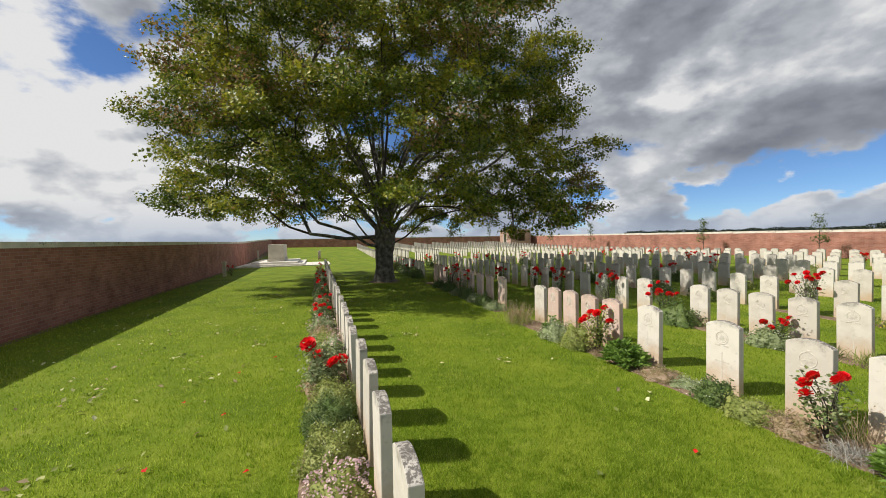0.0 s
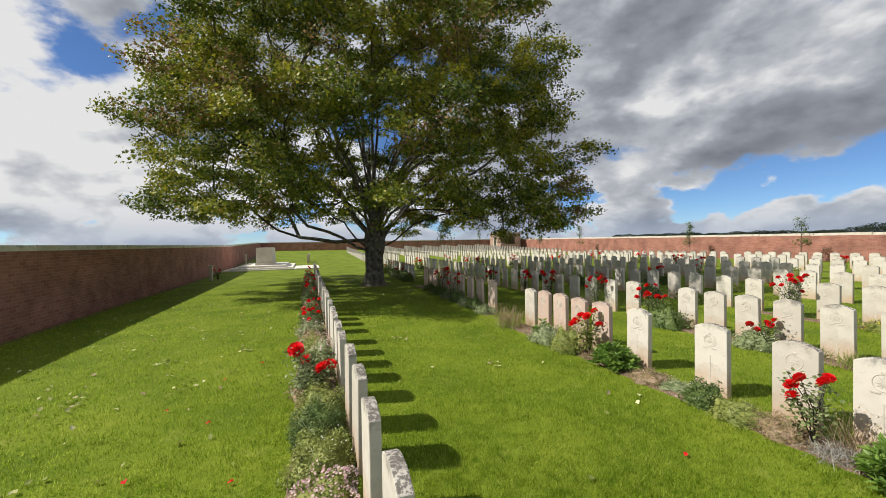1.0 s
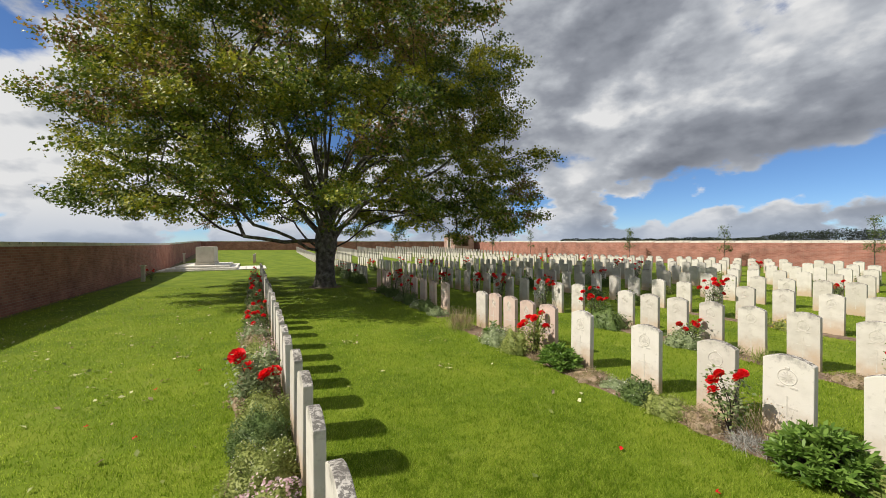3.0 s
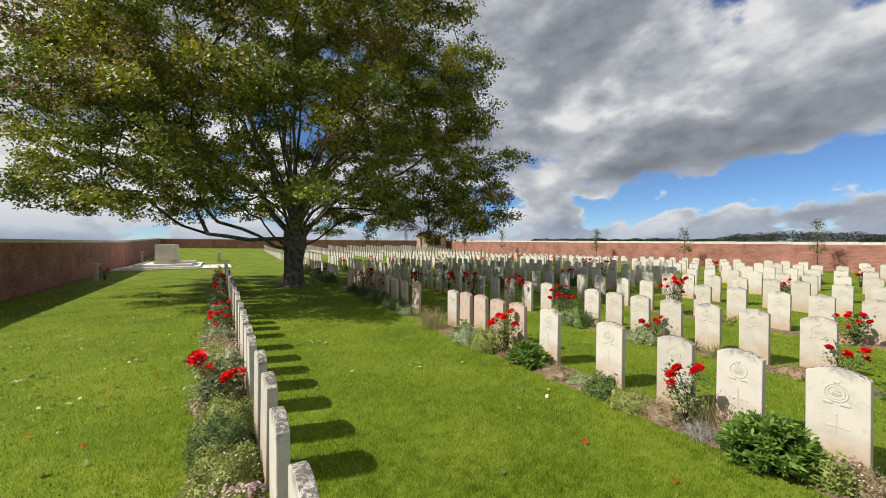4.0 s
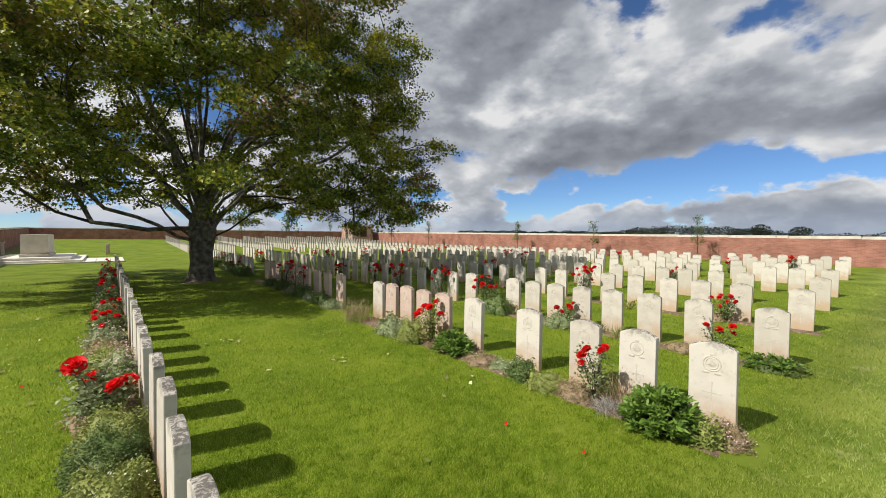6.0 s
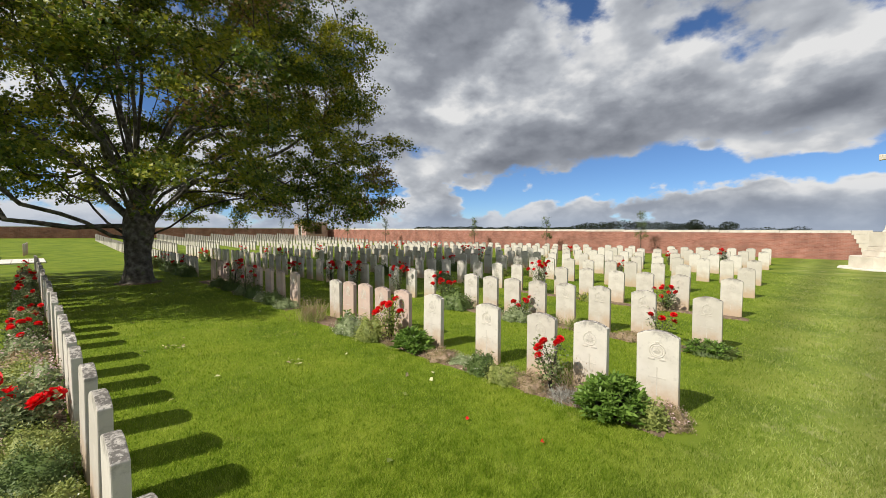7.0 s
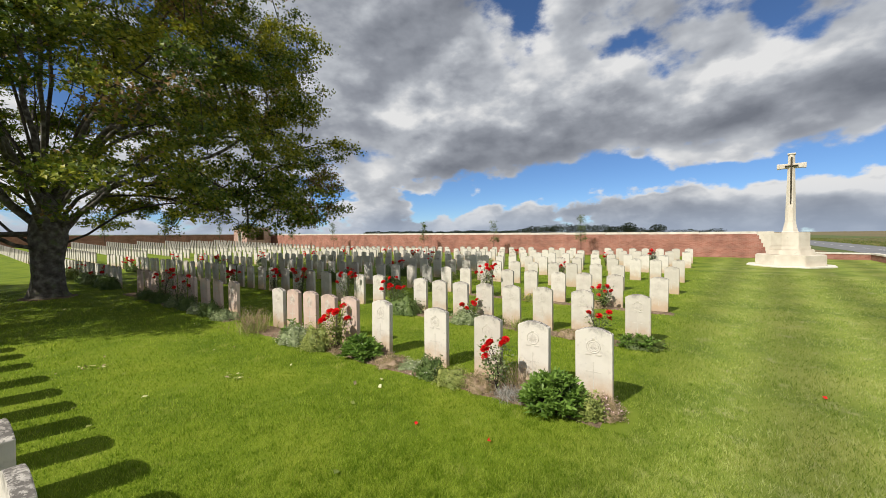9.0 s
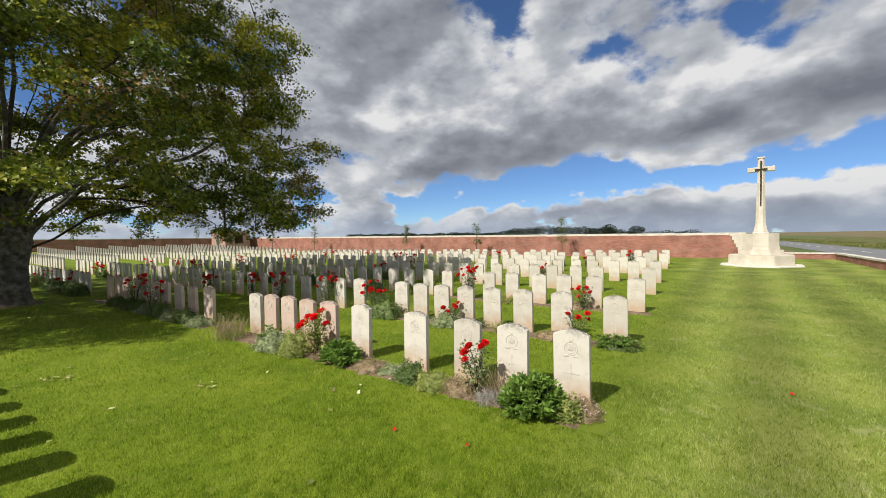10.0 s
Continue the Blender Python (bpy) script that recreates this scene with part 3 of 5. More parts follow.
def cross_mesh():
    bm = bmesh.new()
    x = -0.0395
    box(bm, x - 0.0005, x + 0.004, -0.005, 0.005, 0.17, 0.44)
    box(bm, x - 0.0009, x + 0.004, -0.07, 0.07, 0.337, 0.347)
    for y, z in ((-0.07, 0.342), (0.07, 0.342), (0, 0.44), (0, 0.17)):
        box(bm, x - 0.0013, x + 0.004, y - 0.008, y + 0.008, z - 0.008, z + 0.008)
    me = bpy.data.meshes.new("carved_cross")
    bm.to_mesh(me)
    bm.free()
    me.materials.append(CARVING)
    return me


SLAB, SLAB_PINK = headstone_mesh("headstone", STONE), headstone_mesh("headstone_pink", PINK_STONE)
BADGES, CROSS = [badge_mesh(k) for k in range(4)], cross_mesh()

# rows run along y, all facing -x; near rear corner of every stone: x, y
LEAN = 0.022
ROWS = [4.0, 6.75, 9.8, 12.85, 15.85, 18.9, 21.95, 25.0]
stones = []


def put_row(x0, ys, pink=False, lean=LEAN):
    for y in ys:
        stones.append((x0 + lean * (y + 2.2) - 0.038 + rng.uniform(-0.01, 0.01), y + 0.19, pink))


def spread(a, b, step, jitter=0.05, skip=0.0):
    out, y = [], a
    while y < b:
        if rng.random() >= skip:
            out.append(y + rng.uniform(-jitter, jitter))
        y += step
    return out


put_row(0.0, [-1.52, -0.76, -0.02, 0.64, 1.38, 2.06, 2.70, 3.34, 4.09, 5.05, 5.80] + spread(6.5, 20.5, 0.72), lean=0.0)
put_row(ROWS[0], [-2.21, -1.52, -0.90, -0.07, 1.0, 3.92])
put_row(ROWS[0], [1.75, 2.29, 2.85, 3.40, 5.82, 6.61, 7.36, 8.13, 8.82, 9.5, 10.15, 10.93, 11.6, 12.34], pink=True)
put_row(ROWS[0], spread(14.61, 57, 0.74))
put_row(ROWS[1], [-2.21, -1.31, -0.57, 0.08, 0.70, 1.30, 1.89, 2.45] + spread(3.9, 28.6, 0.72, skip=0.06) + spread(31.6, 57, 0.72))
put_row(ROWS[2], [-2.17, -1.22, -0.49, 0.18, 0.95, 1.68] + spread(2.4, 27.5, 0.74, skip=0.05) + spread(32.2, 57, 0.72))
for k, x0 in enumerate(ROWS[3:]):
    put_row(x0, spread(-2.15 + 0.04 * k, 28, 0.72, skip=0.04) + spread(32.5, 56.5, 0.72))

stones.sort(key=lambda s: (s[0] - 3.0) ** 2 + (s[1] - 1.0) ** 2)
NEAR, FAR = stones[:300], stones[300:]
for i, (x, y, pink) in enumerate(NEAR):
    st = new("headstone", SLAB_PINK if pink else SLAB)
    st.matrix_basis = pose(x, y, lift(x, y) + rng.uniform(-0.012, 0.01), rng.uniform(-0.5, 0.5), rng.uniform(-0.9, 0.9), rng.uniform(-1, 1))
    if pink:
        label = "pinkish weathered headstone close beside its neighbours behind flowers"
    elif x < 1:
        label = "white limestone headstone with lichen-grey arched top behind a flower bed"
    else:
        label = "white limestone headstone with arched top and carved badge"
    tagged(st, label, "headstone", "rows of headstones")
    if (x - 1) ** 2 + (y + 1) ** 2 < 13 ** 2 and x > 1:
        tagged(new("badge", BADGES[i % 4]), "round carved badge").parent = st
        tagged(new("carved_cross", CROSS), "thin incised cross").parent = st


def far_stones():
    me = headstone_mesh("far_headstones", STONE, low=-0.1, bevel=0)
    base = np.array([v.co[:] for v in me.vertices])
    faces = [tuple(p.vertices) for p in me.polygons]
    bpy.data.meshes.remove(me)
    vs, fs = [], []
    for x, y, _ in FAR:
        k = len(vs)
        lean_ = rng.uniform(-0.012, 0.012)
        z = lift(x, y)
        vs += [(x + a + lean_ * c, y + b, z + c) for a, b, c in base]
        fs += [tuple(i + k for i in f) for f in faces]
    ob = mesh_object("far_headstones", vs, fs, STONE)
    tagged(ob, "distant rows of white limestone headstones on the lawn", "headstones", kind="stuff")


far_stones()

# ---------------- the maple ----------------


def maple_leaves(name, centres, sizes, kinds, parent, seed):
    """Three-lobed leaves folded along the midrib, lying outwards and level, in one mesh."""
    g = np.random.default_rng(seed + 5)
    n = len(centres)
    out = centres * np.array((1, 1, 0.8)) - np.array((0, 0, 4.0))
    out /= np.linalg.norm(out, axis=1, keepdims=True) + 1e-9
    nor = g.normal(size=(n, 3)) * 0.62 + out * 0.45 + np.array((0, 0, 0.75))
    nor /= np.linalg.norm(nor, axis=1, keepdims=True)
    d = np.cross(nor, g.normal(size=(n, 3)))
    d[:, 2] -= 0.35
    d -= nor * np.sum(d * nor, axis=1, keepdims=True)
    d /= np.linalg.norm(d, axis=1, keepdims=True) + 1e-9
    w = np.cross(nor, d)
    s = np.asarray(sizes)[:, None]
    shape = ((0, -0.42, 0), (0.52, 0.02, 0.13), (0.20, 0.14, 0.04), (0, 0.58, -0.05), (-0.20, 0.14, 0.04), (-0.52, 0.02, 0.13))
    v = np.stack([centres + (w * a + d * b + nor * c) * s for a, b, c in shape], axis=1)
    idx = np.arange(6 * n).reshape(n, 6)
    quads = np.concatenate([idx[:, [0, 1, 2, 3]], idx[:, [0, 3, 4, 5]]], axis=1).reshape(-1)
    me = bpy.data.meshes.new(name)
    me.vertices.add(6 * n)
    me.vertices.foreach_set("co", v.ravel())
    me.loops.add(8 * n)
    me.loops.foreach_set("vertex_index", quads)
    me.polygons.add(2 * n)
    me.polygons.foreach_set("loop_start", np.arange(0, 8 * n, 4))
    me.polygons.foreach_set("loop_total", np.full(2 * n, 4))
    me.materials.append(TREE_LEAF)
    me.materials.append(TREE_LEAF_DRY)
    me.polygons.foreach_set("material_index", np.repeat(np.asarray(kinds, np.int32), 2))
    me.update()
    me.validate()
    ob = new(name, me)
    ob.parent = parent
    return ob


def build_tree(foot=(2.35, 14.0), seed=11):
    r = random.Random(seed)
    base = Vector((foot[0], foot[1], 0.0))
    tree = new("maple_tree")
    tree.location = base
    tagged(tree, "large spreading maple with dense green and yellowing crown", "tree")
    nodes, parent_of = [Vector((0, 0, 0)), Vector((0.02, 0.0, 0.5)), Vector((0.0, 0.02, 1.0)), Vector((0.03, 0.0, 1.5)), Vector((0.06, 0.0, 2.0)), Vector((0.05, 0.0, 2.55)), Vector((0.03, 0.02, 3.1))], [-1, 0, 1, 2, 3, 4, 5]

    def grow(start, pts):
        cur = start
        for p in pts:
            nodes.append(Vector(p))
            parent_of.append(cur)
            cur = len(nodes) - 1

    # main limbs: way in degrees clockwise from +y, reach, end height, sag
    limbs = [(278, 8.0, 4.4, -0.30), (236, 7.4, 5.0, -0.1), (100, 8.4, 4.2, 0.30), (138, 7.6, 4.2, 0.36), (30, 7.4, 5.2, 0.0), (330, 7.0, 5.4, 0.0), (190, 6.6, 4.8, 0.0),
             (258, 7.6, 7.0, 0.2), (295, 7.0, 8.0, 0.3), (112, 7.6, 6.8, 0.2), (82, 7.6, 7.6, 0.3), (160, 6.8, 7.2, 0.2), (212, 6.8, 7.4, 0.2), (10, 6.4, 8.0, 0.3), (55, 6.6, 8.4, 0.3),
             (270, 5.4, 10.4, 0.3), (310, 4.6, 10.6, 0.3), (95, 5.4, 10.4, 0.3), (62, 4.6, 11.0, 0.3), (128, 5.0, 10.2, 0.4), (240, 4.8, 10.2, 0.4), (180, 4.2, 10.4, 0.4), (0, 3.6, 11.2, 0.4),
             (80, 2.2, 12.4, 0.3), (260, 2.0, 12.6, 0.3), (160, 1.6, 12.6, 0.3), (350, 1.0, 13.2, 0.3)]
    for way, reach, h, sag in limbs:
        a = radians(way + r.uniform(-8, 8))
        pts, n = [], 11
        fork = r.choice((3, 4)) if h < 6 else r.choice((4, 5)) if h < 9 else r.choice((5, 6))
        z0 = nodes[fork].z
        for i in range(1, n + 1):
            t = i / n
            wob = 0.10 * (1 - t) + 0.12
            bend = sag * 2.2 * math.sin(math.pi * min(1, t * 1.6)) if t < 0.62 else 0
            pts.append((math.sin(a) * reach * t ** 0.92 + r.gauss(0, wob) * t, math.cos(a) * reach * t ** 0.92 + r.gauss(0, wob) * t, z0 + (h - z0) * (t ** (1.0 if h < 6 else 0.9)) + bend + r.gauss(0, 0.08)))
        grow(fork, pts)
    # the crown's outline: height, then its reach on the sunny side and on the lee side; broad low down, ragged, a dome above
    clumps = []
    tries = 0
    prof = [(1.6, 7.6, 8.9), (2.6, 8.2, 9.3), (3.8, 8.6, 9.1), (4.5, 8.7, 9.7), (5.8, 9.1, 9.3), (6.6, 9.0, 8.5), (7.6, 8.7, 8.3), (9.4, 7.9, 9.1), (10.6, 6.9, 8.5), (12.0, 5.2, 6.4), (13.2, 3.2, 3.6), (14.0, 1.0, 1.0)]
    lee = Vector((0.99, -0.15, 0))
    sprays = []
    while len(sprays) < 470 and tries < 120000:
        tries += 1
        z = 2.0 + 11.8 * r.random()
        k = next(i for i in range(len(prof) - 1) if prof[i + 1][0] >= z)
        t = (z - prof[k][0]) / (prof[k + 1][0] - prof[k][0])
        a = r.uniform(0, 2 * math.pi)
        side = 0.5 + 0.5 * (math.cos(a) * lee.x + math.sin(a) * lee.y)
        left_, right_ = (prof[k][j] + (prof[k + 1][j] - prof[k][j]) * t for j in (1, 2))
        R = (left_ + (right_ - left_) * side) * (1 - 0.13 * max(0, -math.sin(a)))
        u = Vector((math.cos(a), math.sin(a), z * 0.2))
        R *= 1.02 + 0.11 * noise.noise(u * 2.6 + Vector((3, 1, 7))) + 0.11 * noise.noise(u * 6.1)
        q = R * (0.34 + 0.66 * r.random() ** 0.5) - 0.45
        p = Vector((math.cos(a) * q, math.sin(a) * q, z))
        # a clear underside that rises towards the trunk, and windows of sky within
        if z < 3.15 + 0.4 * noise.noise(p * 0.6) + max(0, 6.4 - q) * 0.17 - 0.75 * max(0, q - 7.4) * side ** 4:
            continue
        if q < 0.80 * R and z < 8.5 and noise.noise(p * 0.42 + Vector((1.7, 4.1, 0.3))) > 0.16:
            continue
        if any((p.x - o.x) ** 2 + (p.y - o.y) ** 2 + 1.7 * (p.z - o.z) ** 2 < 1.12 for o in sprays):
            continue
        sprays.append(p)
    for p in sprays:
        out = Vector((p.x, p.y, 0)).normalized()
        for k in range(r.randint(4, 6)):
            clumps.append(p + Vector((r.gauss(0, 0.38), r.gauss(0, 0.38), r.gauss(0, 0.24))) + out * r.uniform(-0.35, 0.40) - Vector((0, 0, 0.1 * k * (p.z < 5))))
    clumps.sort(key=lambda p: (p - Vector((0, 0, 3.2))).length)
    arr = np.array([n[:] for n in nodes])
    ends = []
    for p in clumps:
        q = np.array(p[:])
        d = np.linalg.norm(arr - q, axis=1)
        # prefer a node that lies inward and below
        back = np.linalg.norm(arr - np.array((0, 0, 2.5)), axis=1) - np.linalg.norm(q - np.array((0, 0, 2.5)))
        score = d + 1.5 * np.maximum(0, back + 0.2) + 0.5 * np.maximum(0, arr[:, 2] - q[2])
        score[:7] += 50
        k = int(np.argmin(score))
        a = Vector(arr[k])
        steps = max(1, int(d[k] / 0.7))
        cur = k
        for i in range(1, steps + 1):
            t = i / steps
            m = a.lerp(p, t) + Vector((r.gauss(0, 0.06), r.gauss(0, 0.06), 0.12 * math.sin(math.pi * t) * d[k] * 0.4))
            nodes.append(m)
            parent_of.append(cur)
            cur = len(nodes) - 1
            arr = np.vstack([arr, np.array(m[:])])
        ends.append(cur)
    # girth by the pipe rule
    n = len(nodes)
    area = [0.0] * n
    kids = [[] for _ in range(n)]
    for i in range(n - 1, 0, -1):
        if area[i] == 0:
            area[i] = 0.011 ** 2.25
        area[parent_of[i]] += area[i]
        kids[parent_of[i]].append(i)
    rad = [max(0.008, v ** (1 / 2.25)) for v in area]
    scale = 0.36 / rad[2]
    rad = [min(0.36, 0.80 * q * (scale if q > 0.05 else 1 + (scale - 1) * q / 0.05)) for q in rad]
    # trunk
    pts = [Vector((0, 0, -0.15)), Vector((0, 0, 0.02)), Vector((0, 0, 0.14)), Vector((0.01, 0, 0.35)), Vector((0.02, 0, 0.7)), Vector((0.0, 0.02, 1.1)), Vector((0.03, 0, 1.5)), Vector((0.06, 0, 1.9)), Vector((0.06, 0, 2.3)), Vector((0.05, 0, 2.8)), Vector((0.03, 0.02, 3.3))]
    vs, fs = tube(pts, [0.60, 0.52, 0.455, 0.41, 0.385, 0.385, 0.42, 0.46, 0.42, 0.28, 0.10], 28)
    out = []
    for v in vs:
        a = math.atan2(v.y, v.x)
        k = 1 + (0.10 * math.sin(5 * a + 1) + 0.06 * math.sin(9 * a)) * max(0.25, 1 - v.z / 0.7) + 0.05 * noise.noise(Vector((v.x * 3, v.y * 3, v.z * 1.2)))
        out.append(Vector((v.x * k, v.y * k, v.z)))
    tagged(mesh_object("trunk", out, fs, BARK, tree, True), "stout grey-brown trunk flaring at the foot")
    # limbs as chains, each following its thickest child
    thick, thin = [], []
    stack = [(p, k) for p in (3, 4, 5, 6) for k in kids[p] if k > 6]
    while stack:
        p, i = stack.pop()
        chain, rr = [nodes[p], nodes[i]], [min(rad[p], rad[i] * 1.15), rad[i]]
        cur = i
        while kids[cur]:
            order = sorted(kids[cur], key=lambda k: -rad[k])
            for k in order[1:]:
                stack.append((cur, k))
            cur = order[0]
            chain.append(nodes[cur])
            rr.append(rad[cur])
        big = rr[1] > 0.055
        (thick if big else thin).append(tube(chain, rr, 9 if big else 4))
    for v, f in thick:
        mesh_object("limb", v, f, BARK, tree, True)
    tagged(joined("branchwork", thin, TWIG, tree), kind="stuff")
    # leaves, in flat drooping layers about every twig's end
    g = np.random.default_rng(seed)
    cs, sz, mi = [], [], []
    for e in ends:
        c = nodes[e]
        m = int(g.integers(98, 168))
        spread_ = np.array((0.23, 0.23, 0.12)) * g.uniform(0.75, 1.3)
        pts = np.array(c[:]) + np.clip(g.normal(size=(m, 3)), -1.7, 1.7) * spread_
        pts[:, 2] -= 0.16 * np.hypot(pts[:, 0] - c.x, pts[:, 1] - c.y)
        cs.append(pts)
        sz.append(g.uniform(0.075, 0.130, m))
        dry = noise.noise(c * 0.36 + Vector((5, 2, 8))) > 0.32
        mi.append(np.where(g.random(m) < (0.45 if dry else 0.015), 1, 0))
    crown = maple_leaves("crown", np.concatenate(cs), np.concatenate(sz), np.concatenate(mi), tree, seed)
    tagged(crown, "dense lobed foliage, green with yellow and brown patches")


build_tree()


def tree_pit(x=2.35, y=14.0, n=40):
    """A ring of bare dark earth round the trunk's foot."""
    vs, fs = [(x, y, 0.035)], []
    for i in range(n):
        a = 2 * math.pi * i / n
        q = 0.74 + 0.10 * noise.noise(Vector((math.cos(a) * 2, math.sin(a) * 2, 3)))
        for k, z in ((0.8, 0.03), (1.0, -0.01)):
            vs.append((x + math.cos(a) * q * k, y + math.sin(a) * q * k, z))
    for i in range(n):
        j = (i + 1) % n
        fs += [(0, 1 + 2 * i, 1 + 2 * j), (1 + 2 * i, 2 + 2 * i, 2 + 2 * j, 1 + 2 * j)]
    tagged(mesh_object("tree_pit", vs, fs, SOIL, None, True), "ring of bare dark earth round the tree", "earth", kind="structure")


tree_pit()


def sapling(x, y, h, seed):
    r = random.Random(seed)
    g = np.random.default_rng(seed)
    ob = new("sapling")
    ob.location = (x, y, lift(x, y))
    tagged(ob, "slender young tree with sparse leaves near the wall", "young tree", "young trees")
    pts = [Vector((r.gauss(0, 0.02), r.gauss(0, 0.02), h * i / 6 - 0.1)) for i in range(7)]
    mesh_object("stem", *tube(pts, [0.03 - 0.0035 * i for i in range(7)], 6), TWIG, ob, True)
    cs, tw = [], []
    for k in range(26):
        z = h * r.uniform(0.32, 1.0)
        w = 0.42 * (1.05 - 0.7 * (z / h))
        a = r.uniform(0, 6.28)
        e = Vector((math.cos(a) * w, math.sin(a) * w, z + 0.25))
        tw.append(tube([Vector((0, 0, z)), e], [0.009, 0.004], 4))
        cs.append(np.array(e[:]) + g.normal(size=(26, 3)) * 0.11)
    tagged(joined("branchwork", tw, TWIG, ob), kind="stuff")
    leaf_cloud("foliage", np.concatenate(cs), g.uniform(0.06, 0.11, 26 * 26), YOUNG_LEAF, ob, seed)


for i, (x, y, h) in enumerate([(29.2, 5.3, 2.7), (29.2, 12.6, 2.75), (29.2, 20.2, 2.7), (29.0, 33.5, 3.0), (28.6, 41.0, 3.1), (14.6, 59.5, 3.4), (20.8, 58.5, 3.3), (27.2, 57.0, 3.2)]):
    sapling(x, y, h, 40 + i)

# ---------------- monuments ----------------


def ngon(cx, cy, r, n=8, turn=22.5):
    return [(cx + r * math.cos(radians(turn + 360 * i / n)), cy + r * math.sin(radians(turn + 360 * i / n))) for i in range(n)]


def build_cross(x=25.5, y=-5.98):
    """A tall stone cross with a bronze sword on an octagonal stepped base."""
    ob = new("memorial_cross")
    z = lift(x, y)
    ob.matrix_basis = pose(x, y, z, 0, 0, -6)
    tagged(ob, "tall pale stone memorial cross with bronze sword on stepped base", "monument")

    def tier(name, r, z0, z1, k=1.0):
        bm = bmesh.new()
        prism(bm, ngon(0, 0, r), z0, z1, k)
        bmesh.ops.bevel(bm, geom=bm.edges[:], offset=0.015, segments=2, affect="EDGES")
        part(name, bm, PALE, ob)

    bm = bmesh.new()
    prism(bm, ngon(0, 0, 1.80), -0.1, 0.04)
    part("apron", bm, PAVE, ob, "flat pale paving round the base")
    tier("step", 1.42, 0.0, 0.55)
    tier("step", 0.98, 0.55, 0.80)
    tier("step", 0.83, 0.80, 0.99)
    tier("plinth", 0.79, 0.99, 1.64)
    tier("collar", 0.37, 1.64, 1.74, 0.85)
    bm = bmesh.new()
    prism(bm, ngon(0, 0, 0.31), 1.74, 2.2, 0.70)
    prism(bm, ngon(0, 0, 0.222), 2.19, 5.5, 0.62)
    part("shaft", bm, PALE, ob, "tapering octagonal stone shaft")
    bm = bmesh.new()
    box(bm, -0.12, 0.12, -0.46, 0.46, 4.82, 5.05, 0.025)
    for sgn in (-1, 1):
        box(bm, -0.125, 0.125, sgn * 0.50 - 0.05, sgn * 0.50 + 0.05, 4.81, 5.06, 0.015)
    part("arm", bm, PALE, ob)
    bm = bmesh.new()
    box(bm, -0.15, 0.15, -0.155, 0.155, 5.49, 5.56, 0.02)
    part("cap", bm, PALE, ob)
    bm = bmesh.new()
    prism(bm, [(-0.205, -0.022), (-0.15, -0.04), (-0.15, 0.04), (-0.205, 0.022)], 3.05, 5.3)
    box(bm, -0.20, -0.12, -0.25, 0.25, 4.91, 4.96, 0.01)
    box(bm, -0.21, -0.12, -0.035, 0.035, 5.25, 5.36, 0.012)
    part("sword", bm, BRONZE, ob, "dark bronze sword fixed to the shaft")


build_cross()


def build_altar(x=-3.55, y=31.2):
    """The long stone altar on its three shallow steps, with paving up to the wall."""
    ob = new("stone_altar")
    ob.location = (x, y, lift(x, y))
    tagged(ob, "pale monolithic stone altar on broad shallow steps", "monument")
    for i, (a, b, z0, z1) in enumerate(((2.1, 3.4, 0.0, 0.14), (1.6, 2.9, 0.14, 0.28))):
        bm = bmesh.new()
        box(bm, -a, a, -b, b, z0 - 0.05 * (i == 0), z1, 0.012)
        part("step", bm, PAVE, ob)
    bm = bmesh.new()
    box(bm, -0.62, 0.62, -1.9, 1.9, 0.282, 0.46, 0.02)
    part("foot_course", bm, PALE, ob)
    bm = bmesh.new()
    prism(bm, [(-0.56, -1.83), (0.56, -1.83), (0.56, 1.83), (-0.56, 1.83)], 0.46, 1.60, 0.985)
    bmesh.ops.bevel(bm, geom=bm.edges[:], offset=0.03, segments=2, affect="EDGES")
    part("altar_block", bm, PALE, ob)
    pv = new("paving")
    pv.location = (x, y - 0.4, lift(x, y))
    tagged(pv, "pale flagstone paving round the altar steps", "paving", kind="structure")
    for ix in range(10):
        for iy in range(4):
            x0, y0 = -2.6 + ix * 0.66, -3.3 + iy * 1.1
            if x0 + 0.66 < 2.1 and abs(y0) < 2.9 and x0 > -2.1:
                continue
            bm = bmesh.new()
            box(bm, x0, x0 + 0.645, y0, y0 + 1.085, -0.06, 0.03, 0.006)
            part("flagstone", bm, PAVE, pv)


build_altar()


